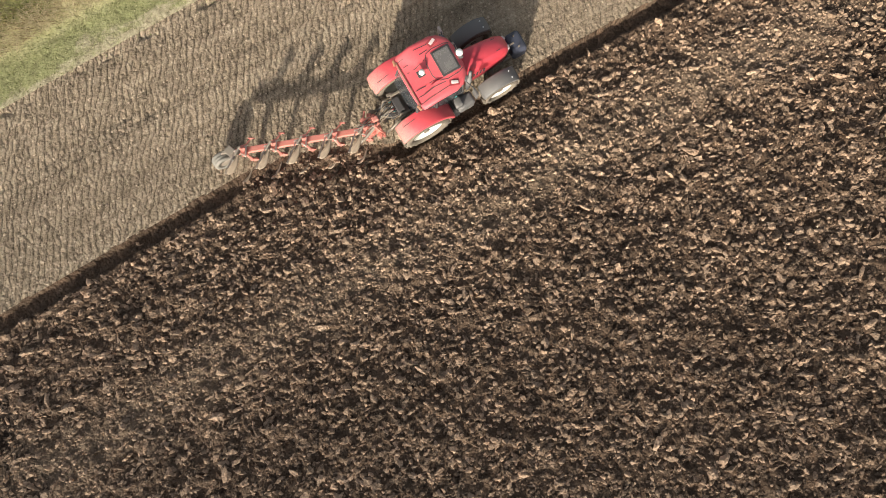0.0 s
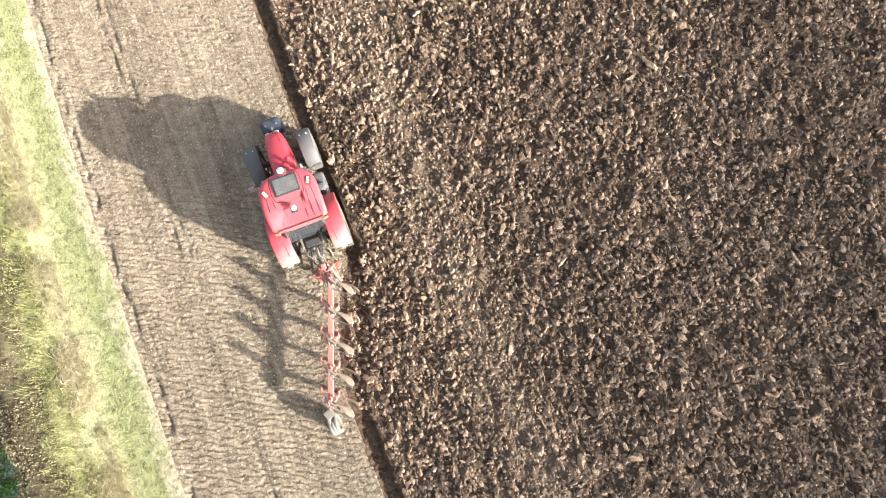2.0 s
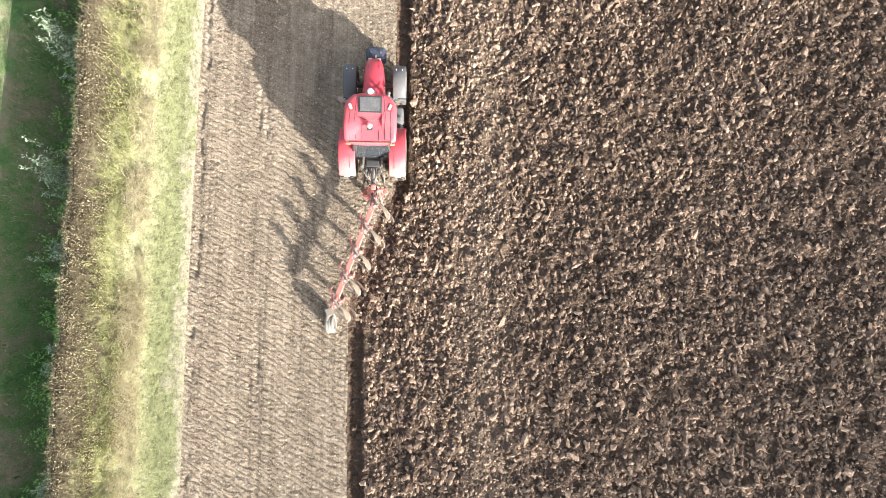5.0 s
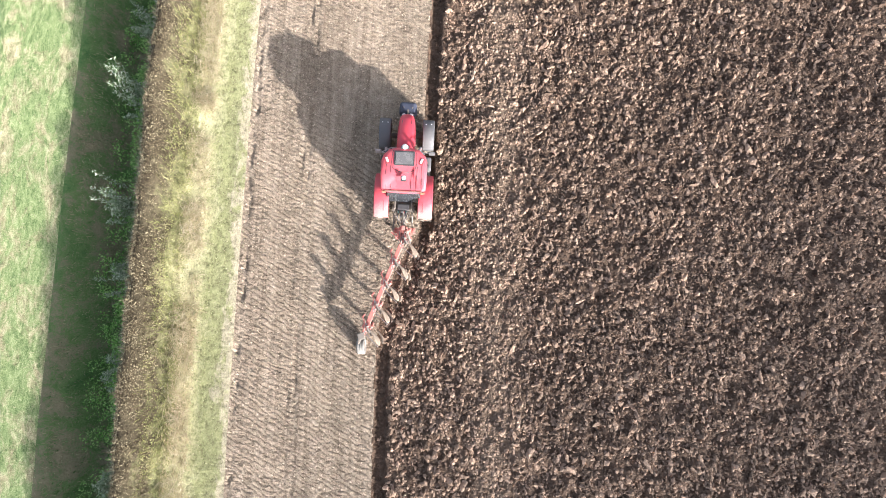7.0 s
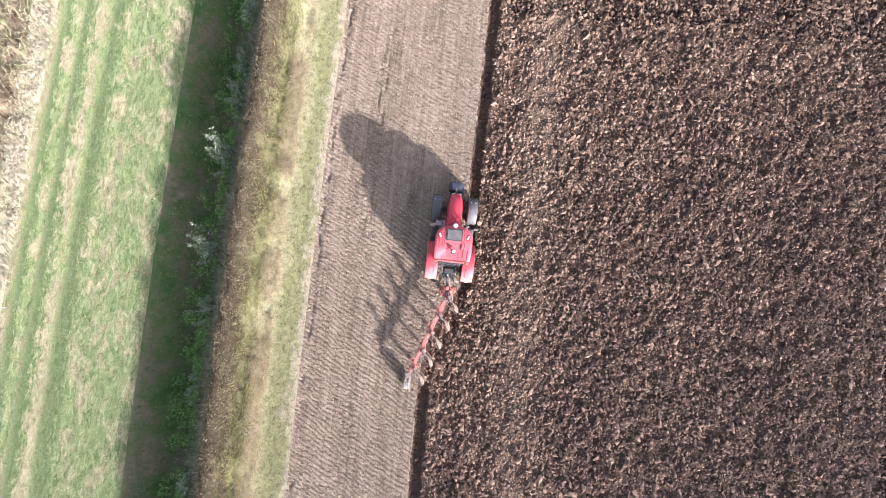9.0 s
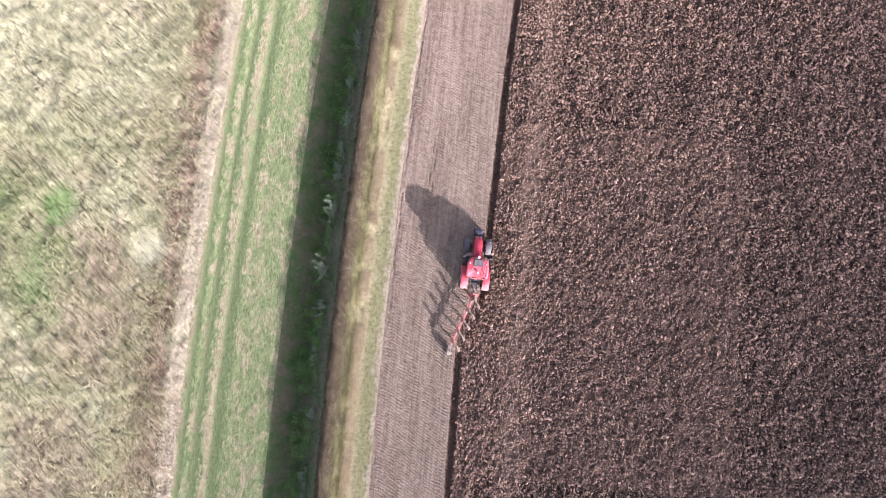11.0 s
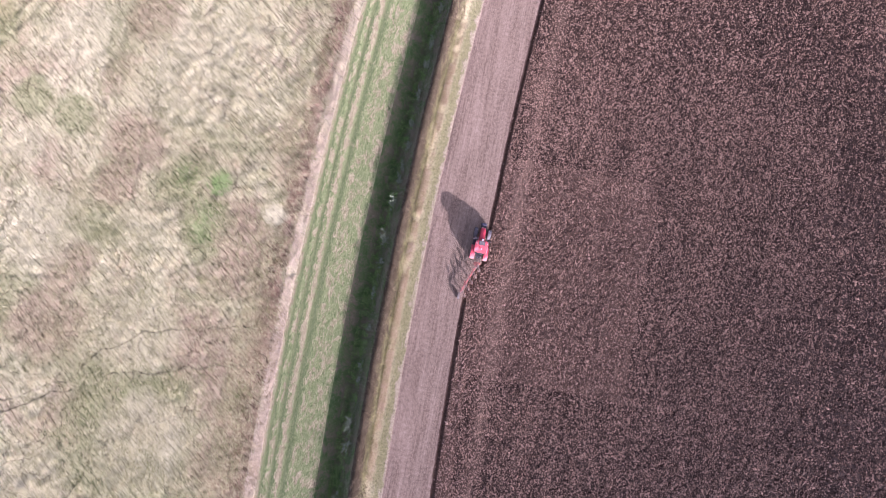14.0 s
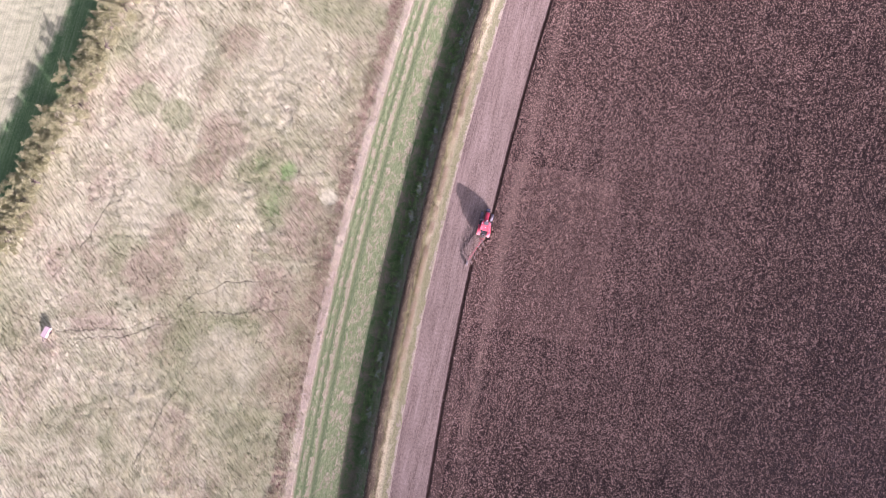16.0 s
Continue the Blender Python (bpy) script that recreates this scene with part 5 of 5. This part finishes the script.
# ---- clods, grass and leaves: many small pieces in one mesh each ----
def ico(level):
    bm = bmesh.new()
    if level <= 0:
        # a crumb of five sides, or four, open below where it sits in the soil
        n = 5 + level
        a = np.arange(n) * 2 * math.pi / n
        v = np.concatenate([np.stack([np.cos(a), np.sin(a), np.full(n, -0.5)], 1), [(0, 0, 0.75)]])
        f = np.array([(k, (k + 1) % n, n) for k in range(n)])
        bm.free()
        return v, f
    bmesh.ops.create_icosphere(bm, subdivisions=level, radius=1.0)
    v = np.array([p.co[:] for p in bm.verts])
    f = np.array([[p.index for p in q.verts] for q in bm.faces])
    bm.free()
    return v, f


def inner(u, y, far, low, high, margin):
    """1 well within u < far and low < y < high, fading to 0 across a ragged margin."""
    d = np.minimum(far - u, np.minimum(y - low, high - y)) + 1.2 * margin * (rough_noise(u * 0.25, y * 0.25, 29, 3) - 0.5)
    return np.clip(0.5 + d / margin, 0, 1)


def clods(name, area, per_m2, size, level, seed, label, clump=0.7, spread=0.48, zone=None):
    """Broken lumps of soil over the ploughed land within area (u0, u1, y0, y1), thinned by zone(u, y)."""
    rng = np.random.RandomState(seed)
    u0, u1, y0, y1 = area
    n = int((u1 - u0) * (y1 - y0) * per_m2)
    u, y = rng.uniform(u0, u1, n), rng.uniform(y0, y1, n)
    w = u - wall_line(y)
    crowd = rough_noise(u * 0.55, y * 0.10, 71, 3) * 0.7 + rough_noise(u * 0.4, y * 0.4, 77, 3) * 0.5
    bare = 0.70 + 0.16 * (rough_noise(u * 0.5, y * 1.3, 39, 3) - 0.5) - 0.40 * np.clip((-1.2 - y) / 0.8, 0, 1) * np.clip((y + 7.0) / 0.8, 0, 1)
    ok = ((w > bare) | ((w > 0.12) & (rng.rand(n) < 0.04))) & (crowd + clump * (rough_noise(u * 2.1, y * 1.7, 81, 2) - 0.5) + rng.uniform(-0.3, 0.3, n) > (0.30 if clump > 0.5 else 0.22))
    if zone is not None:
        ok &= rng.rand(n) < zone(u, y)
    # leave room for the right wheels
    ok &= ~((np.abs(u - 1.1) < 0.45) & (y > -1.2) & (y < 3.9))
    u, y = u[ok], y[ok]
    n = len(u)
    base, faces = ico(level)
    faces = faces[base[faces][..., 2].mean(1) > (0.0 if level > 0 else -9.0)]
    k = len(base)
    shape = base[None] * (1 + rng.uniform(-0.42, 0.36, (n, k, 1))) + rng.uniform(-0.2, 0.2, (n, k, 3))
    r = size * np.exp(rng.normal(0, spread, n))
    r = np.clip(r, size * 0.4, size * 2.4)
    slab = 1 + 0.9 * rng.rand(n) ** 3
    stretch = np.stack([r * rng.uniform(0.7, 1.15, n), r * rng.uniform(0.8, 1.45, n) * slab, r * rng.uniform(0.6, 1.05, n)], 1)
    stretch = stretch * (1 - 0.22 * np.exp(-((u - 4.4) / 1.0) ** 2))[:, None]
    shape = shape * stretch[:, None]
    a, t = rng.normal(0, 0.75, n), rng.normal(0, 0.5, n)
    ca, sa, ct, st = np.cos(a)[:, None], np.sin(a)[:, None], np.cos(t)[:, None], np.sin(t)[:, None]
    x1, z1 = shape[..., 0] * ct + shape[..., 2] * st, -shape[..., 0] * st + shape[..., 2] * ct
    xx, yy = x1 * ca - shape[..., 1] * sa, x1 * sa + shape[..., 1] * ca
    zz = z1 + (land(u, y) + (0.14 if level > 0 else 0.26) * r)[:, None]
    verts = np.stack([xx + (u + bend(y))[:, None], yy + y[:, None], zz], -1).reshape(-1, 3)
    allf = (faces[None] + (np.arange(n) * k)[:, None, None]).reshape(-1, 3)
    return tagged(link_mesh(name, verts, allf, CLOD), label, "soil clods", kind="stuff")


CLOSE = lambda u, y: inner(u, y, 20, -15, 13, 14.0)
MIDDLE = lambda u, y: inner(u, y, 48, -36, 32, 10.0)
clods("soil_clods", (-1.2, 30, -25, 23), 50, 0.062, 1, 5, "lumpy brown clods of ploughed soil", 0.4, 0.38, CLOSE)
clods("soil_clods", (-1.2, 30, -25, 23), 16, 0.036, 0, 6, "small brown crumbs of ploughed soil", 0.2, 0.4, CLOSE)
clods("soil_clods", (2.4, 6.6, -36, 32), 34, 0.040, 0, 7, "fine pale crumbs in a dry strip of soil", 0.2, 0.4, lambda u, y: np.exp(-((u - 4.4) / 1.1) ** 2))
clods("soil_clods", (-1.2, 54, -42, 38), 54, 0.070, 0, 8, "brown clods of ploughed soil", 0.4, 0.40, lambda u, y: MIDDLE(u, y) * (1 - CLOSE(u, y)))
clods("soil_clods", (-1.2, 85, -60, 67), 31, 0.085, -1, 18, "brown clods of ploughed soil", 0.4, 0.42, lambda u, y: (1 - MIDDLE(u, y)) * ((u < 48) | (y > -40)))


def leaf_cloud(points, size, rng, long=1.8):
    """Pointed leaves of two triangles at the given points."""
    n = len(points)
    a, t = rng.uniform(0, 2 * math.pi, n), rng.normal(0.2, 0.6, n)
    d = np.stack([np.cos(a) * np.cos(t), np.sin(a) * np.cos(t), np.sin(t)], 1)
    s = np.cross(d, rng.normal(0, 1, (n, 3)))
    s /= np.linalg.norm(s, axis=1)[:, None] + 1e-6
    l = size * rng.uniform(0.6, 1.4, n)
    v = np.stack([points, points + d * (l * 0.5)[:, None] * long + s * (l * 0.42)[:, None], points + d * (l * long)[:, None], points + d * (l * 0.5)[:, None] * long - s * (l * 0.42)[:, None]], 1).reshape(-1, 3)
    return v, (np.arange(n) * 4)[:, None] + np.array([[0, 1, 2, 3]])


def blades(name, area, per_m2, height, width, lean, material, seed, label, category="grass", lean_way=None, crowd=0.0, thin=None):
    """Bent tapering blades rooted on the land within area (u0, u1, y0, y1)."""
    rng = np.random.RandomState(seed)
    u0, u1, y0, y1 = area
    n = int((u1 - u0) * (y1 - y0) * per_m2)
    u, y = rng.uniform(u0, u1, n), rng.uniform(y0, y1, n)
    if crowd:
        ok = rough_noise(u * 0.9, y * 0.9, seed + 500, 3) + rng.uniform(-0.2, 0.2, n) > crowd
        u, y = u[ok], y[ok]
    if thin is not None:
        ok = thin(u, y, rng)
        u, y = u[ok], y[ok]
    n = len(u)
    h = height * rng.uniform(0.55, 1.25, n) * (0.6 + 0.8 * rough_noise(u * 1.1, y * 1.1, seed + 900, 2))
    a = rng.uniform(0, 2 * math.pi, n)
    if lean_way is not None:
        a = lean_way + rng.normal(0, 0.7, n) + 1.2 * (rough_noise(u * 0.35, y * 0.35, seed + 70, 2) - 0.5)
    d = np.stack([np.cos(a), np.sin(a)], 1)
    side = np.stack([-d[:, 1], d[:, 0]], 1)
    turn = rng.uniform(-1.2, 1.2, n)
    side = side * np.cos(turn)[:, None] + d * np.sin(turn)[:, None]
    l = np.clip(rng.normal(lean, 0.25, n), 0.02, 1.6)
    w = width * rng.uniform(0.6, 1.4, n)
    root = np.stack([u + bend(y), y, land(u, y) - 0.02], 1)
    up = np.array([0, 0, 1.0])
    d3, s3 = np.c_[d, np.zeros(n)], np.c_[side, np.zeros(n)]
    mid = root + d3 * (h * np.sin(l) * 0.45)[:, None] + up * (h * np.cos(l * 0.6) * 0.6)[:, None]
    tip = root + d3 * (h * np.sin(l))[:, None] + up * (h * np.maximum(np.cos(l), 0.12))[:, None]
    v = np.stack([root - s3 * (w * 0.5)[:, None], root + s3 * (w * 0.5)[:, None], mid + s3 * (w * 0.42)[:, None], mid - s3 * (w * 0.42)[:, None], tip], 1).reshape(-1, 3)
    i = (np.arange(n) * 5)[:, None]
    faces = np.concatenate([i + np.array([[0, 1, 2]]), i + np.array([[0, 2, 3]]), i + np.array([[3, 2, 4]])])
    return tagged(link_mesh(name, v, faces, material, False), label, category, kind="stuff")


def leafy(name, area, per_m2, height, size, material, seed, label, category="weeds", crowd=0.3, long=1.6):
    """Bushy growth: small leaves at all heights over the land within area (u0, u1, y0, y1), in clumps."""
    rng = np.random.RandomState(seed)
    u0, u1, y0, y1 = area
    n = int((u1 - u0) * (y1 - y0) * per_m2)
    u, y = rng.uniform(u0, u1, n), rng.uniform(y0, y1, n)
    clump = rough_noise(u * 1.7, y * 1.7, seed + 40, 3)
    ok = clump + rng.uniform(-0.15, 0.15, n) > crowd
    u, y, clump = u[ok], y[ok], clump[ok]
    top = height * np.clip(0.35 + 1.2 * (clump - 0.25), 0.2, 1.2)
    pts = np.stack([u + bend(y), y, land(u, y) + top * rng.uniform(0.05, 1.0, len(u)) ** 0.6], 1)
    v, f = leaf_cloud(pts, size, rng, long)
    return tagged(link_mesh(name, v, f, material), label, category, kind="stuff")


leafy("bushy_weeds", (-10.8, -9.8, -34, 34), 480, 0.50, 0.038, WEED, 121, "bushy yellow-green weeds on the ditch edge", crowd=0.42)
leafy("bushy_weeds", (-12.1, -10.6, -34, 34), 640, 0.28, 0.046, WEED_BROWN, 122, "bushy brown seeding weeds on the ditch edge", crowd=0.38)
leafy("ditch_weeds", (-15.5, -13.4, -40, 40), 300, 0.95, 0.075, LUSH, 123, "bright green leafy weeds low in the ditch", crowd=0.53)
blades("tall_weeds", (-11.0, -9.9, -34, 34), 70, 0.5, 0.02, 0.3, WEED, 101, "tall yellow-green weeds on the ditch edge", "weeds", crowd=0.36)
blades("brown_weeds", (-12.0, -10.5, -34, 34), 70, 0.42, 0.014, 0.60, WEED_BROWN, 102, "tall brown seeding weeds on the ditch edge", "weeds", crowd=0.36)
blades("straw_fringe", (-10.3, -9.3, -34, 34), 400, 0.62, 0.017, 1.0, STRAW, 103, "pale dry grass lying over towards the field in tufts", "dry grass", lean_way=-0.25, crowd=0.47)
blades("verge_grass", (-9.6, -7.0, -34, 34), 130, 0.10, 0.025, 0.8, SHORT, 104, "short yellow-green verge grass", thin=lambda u, y, rng: rng.rand(len(u)) < np.clip((-7.35 - u + 0.9 * (rough_noise(u * 1.2, y * 1.2, 15, 3) - 0.5)) / 0.7, 0, 1))
blades("far_weeds", (-11.9, -9.9, 34, 75), 45, 0.55, 0.06, 0.5, WEED_BROWN, 105, "tall brown weeds on the ditch edge", "weeds", crowd=0.34)
blades("far_weeds", (-11.9, -9.9, -80, -34), 45, 0.55, 0.06, 0.5, WEED_BROWN, 106, "tall brown weeds on the ditch edge", "weeds", crowd=0.34)
blades("ditch_grass", (-16.9, -12.7, -34, 34), 90, 0.24, 0.03, 0.7, GREEN, 107, "lush green grass on the ditch banks", crowd=0.30)
blades("ditch_grass", (-17.5, -12.7, 34, 75), 30, 0.36, 0.06, 0.7, GREEN, 108, "lush green grass on the ditch banks", crowd=0.30)
blades("ditch_grass", (-17.5, -12.7, -80, -34), 30, 0.36, 0.06, 0.7, GREEN, 109, "lush green grass on the ditch banks", crowd=0.30)
for a_, n_, w_ in (((-14.0, -12.0, -36, 36), 110, 0.03), ((-14.0, -12.0, 36, 60), 40, 0.055), ((-14.0, -12.0, -75, -36), 40, 0.055)):
    blades("bank_grass", a_, n_, 0.38, w_, 0.8, BANK_DRY, 131 + n_, "grey-brown dry grass on the steep ditch bank", "dry grass", crowd=0.36)
blades("track_grass", (-25.8, -17.2, -34, 34), 46, 0.11, 0.03, 0.9, TRACK_GRASS, 110, "mown green and straw-coloured grass of the track", lean_way=1.9, crowd=0.30)
blades("meadow_fringe", (-27.3, -25.8, -75, 55), 120, 0.55, 0.05, 1.35, FRINGE, 111, "tall pale straw-coloured grass along the track", "dry grass", lean_way=-0.75, crowd=0.45)
open_patch = lambda u, y, rng: ((u + 30.9) ** 2 + y ** 2 > 2.9) & ((u + 40.0) ** 2 + (y - 3) ** 2 > 5)
blades("meadow_grass", (-33, -28.6, -40, 30), 44, 0.7, 0.03, 1.3, LONG, 115, "long dry meadow grass lying over in tufts", "dry grass", lean_way=-0.75, crowd=0.36, thin=open_patch)
blades("russet_grass", (-30.2, -27.2, -72, 50), 44, 0.6, 0.04, 1.2, RUSSET, 116, "russet seeding grass along the meadow's edge", "dry grass", lean_way=-0.75, crowd=0.50, thin=open_patch)
blades("meadow_grass", (-62, -27.0, -72, 50), 18, 0.95, 0.055, 1.3, LONG, 112, "long dry meadow grass lying over in tufts", "dry grass", lean_way=-0.72, crowd=0.36, thin=open_patch)
blades("meadow_grass", (-100, -62, -66, 50), 8, 0.75, 0.08, 1.3, LONG, 113, "long dry meadow grass lying over in tufts", "dry grass", lean_way=-0.72, crowd=0.36, thin=lambda u, y, rng: meadow_cells(u, y))
blades("stubble_straw", (-7.5, 0.7, -18, 18), 26, 0.07, 0.016, 1.2, STRAW, 114, "scraps of straw on the rolled soil", "straw", thin=lambda u, y, rng: u < wall_line(y) - 0.1)


# ---- shrubs ----
def leaves_object(name, pts, size, material, parent, rng, label, long=1.8):
    v, f = leaf_cloud(np.asarray(pts), size, rng, long)
    ob = link_mesh(name, v, f, material)
    ob.parent = parent
    ob["label"] = label
    return ob


def willow(seed, height, m):
    """A young willow: several arching stems with narrow pale leaves along them."""
    rng = np.random.RandomState(seed)
    root = thing("willow_shrub", "young silvery-green willow shrub rooted in the ditch bank", "shrub", m, "willows along the ditch")
    pts = []
    for i in range(rng.randint(11, 16)):
        a, h = rng.normal(math.pi, 1.6), height * rng.uniform(0.45, 1.1)
        reach = h * rng.uniform(0.08, 0.34)
        foot = Vector((rng.normal(0, 0.12), rng.normal(0, 0.4), 0))
        bend_of = lambda s: foot + Vector((math.cos(a) * reach * s ** 1.4, math.sin(a) * reach * s ** 1.4, h * s))
        bm = bmesh.new()
        stem = [bend_of(s) for s in (0, 0.3, 0.55, 0.8, 1.0)]
        for j, (p, q) in enumerate(zip(stem, stem[1:])):
            rod(bm, p, q, 0.016 * (1 - j * 0.2), 0.016 * (0.8 - j * 0.2), 5)
        part("stem", bm, BARK, root)
        for _ in range(rng.randint(70, 110)):
            pts.append(bend_of(rng.uniform(0.25, 1.03)) + Vector(rng.normal(0, 0.045, 3)))
    leaves_object("foliage", pts, 0.06, WILLOW, root, rng, "narrow pale silvery-green leaves", 2.4)
    return root


WILLOWS = [(-13.9, -13.6, 1.5), (-14.2, -4.1, 1.7), (-14.2, -0.4, 1.7), (-14.1, 5.2, 1.8), (-14.0, 8.7, 1.3), (-14.0, 10.9, 1.3), (-13.7, 13.9, 1.6), (-14.2, 17.5, 1.4), (-14.3, -8.5, 1.1), (-14.1, -19.0, 1.5),
           (-14.0, -21.2, 1.3), (-14.2, -27.5, 1.6), (-14.1, -30.5, 1.7), (-14.2, 22.5, 1.6), (-14.0, 27.0, 1.4), (-14.2, 30.5, 1.9), (-14.2, 36.5, 1.7), (-14.2, -38.0, 1.6), (-14.1, -45.0, 1.7), (-14.2, 43.0, 1.6)]
for n_, (u_, y_, h_) in enumerate(WILLOWS):
    u_ += 0.4
    z_ = float(land(np.array([u_]), np.array([y_]))[0])
    willow(300 + n_, h_ * (1.75 if n_ in (2, 3, 11) else 0.95 + 0.35 * (n_ * 7 % 5) / 4), pose(u_ + float(bend(np.array(y_))), y_, z_ - 0.08, 0, 0, n_ * 17 % 50 - 25))


def hedge_tree(seed, height, m):
    """A broad hedge bush: short trunk, spreading limbs with twigs, and a dense dome of small leaf clumps with gaps and a ragged rim."""
    rng = np.random.RandomState(seed)
    root = thing("hedge_tree", "broad olive-yellow hedgerow bush beside the meadow", "tree", m, "hedgerow trees")
    bm = bmesh.new()
    rod(bm, (0, 0, -0.1), (0.05, 0.02, height * 0.45), 0.16, 0.10, 8)
    part("trunk", bm, BARK, root)
    pts = []
    for i in range(15):
        a, h0 = i * 2.4 + rng.uniform(-.4, .4), height * rng.uniform(0.18, 0.42)
        reach = height * 0.88 * math.sqrt((i + 0.7) / 15) * rng.uniform(0.85, 1.12)
        top = height * (1.02 - 0.55 * (reach / height) ** 2) * rng.uniform(0.85, 1.1)
        end = Vector((math.cos(a) * reach, math.sin(a) * reach, top))
        bm = bmesh.new()
        mid = Vector((end.x * 0.45, end.y * 0.45, h0 + (top - h0) * 0.6))
        rod(bm, (0.03, 0.01, h0), mid, 0.07, 0.045, 6)
        rod(bm, mid, end, 0.045, 0.012, 6)
        part("limb", bm, BARK, root)
        out = Vector((math.cos(a), math.sin(a), 0.35))
        for k in range(7):
            # sprays of leaves along twigs that fan out from the limb's end
            c = end + Vector(rng.normal(0, 0.42, 3))
            way = (out + Vector(rng.normal(0, 0.7, 3))).normalized()
            for _ in range(50):
                q = c + way * rng.uniform(-0.45, 0.55) + Vector(rng.normal(0, 0.15, 3))
                if q.z > 0.15:
                    pts.append(q)
    leaves_object("crown", pts, 0.15, HEDGE_LEAF, root, rng, "olive-yellow leaves in loose sprays", 1.7)
    return root


HEDGE = [(-31 + 3.4 * i + ((i * 7) % 5 - 2) * 0.45, 3.1 + ((i * 11) % 7) * 0.24, ((i * 13) % 9 - 4) * 0.28) for i in range(20)]
for n_, (y_, h_, dx_) in enumerate(HEDGE):
    x_ = float(HEDGE_EDGE(y_)) + 0.6 + dx_
    z_ = float(land(np.array([x_ - float(bend(np.array(y_)))]), np.array([y_]))[0])
    hedge_tree(700 + n_, h_, pose(x_, y_, z_, 0, 0, n_ * 53))


# ---- the large clods that can be told apart, each a piece of the ploughed ground ----
rng_ = np.random.RandomState(77)
shapes_ = []
for n_ in range(10):
    v_, f_ = ico(2)
    v_ = v_ * (1 + 0.22 * (rng_.rand(len(v_), 1) - 0.5)) * (1.0, rng_.uniform(0.9, 1.4), rng_.uniform(0.6, 0.85))
    for _ in range(5):
        # flat broken faces
        d_ = rng_.normal(0, 1, 3)
        d_ /= np.linalg.norm(d_)
        over = np.maximum(v_ @ d_ - rng_.uniform(0.55, 0.8), 0)
        v_ = v_ - over[:, None] * d_
    m_ = bpy.data.meshes.new("clod")
    m_.from_pydata([tuple(p) for p in v_], [], [tuple(int(k) for k in q) for q in f_])
    m_.materials.append(SINGLE_CLOD)
    shapes_.append(m_)
u_, y_ = rng_.uniform(2.4, 12.5, 290), rng_.uniform(-9.0, 5.0, 290)
z_ = land(u_, y_)
for n_ in range(290):
    r_ = float(np.clip(0.09 * np.exp(rng_.normal(0, 0.25)), 0.065, 0.15))
    piece = new("clod", shapes_[n_ % 10])
    piece.parent = ploughed_close
    piece.matrix_world = pose(u_[n_] + float(bend(np.array(y_[n_]))), y_[n_], z_[n_] + 0.25 * r_, rng_.uniform(-25, 25), rng_.uniform(-25, 25), rng_.uniform(0, 360)) @ Matrix.Scale(r_, 4)
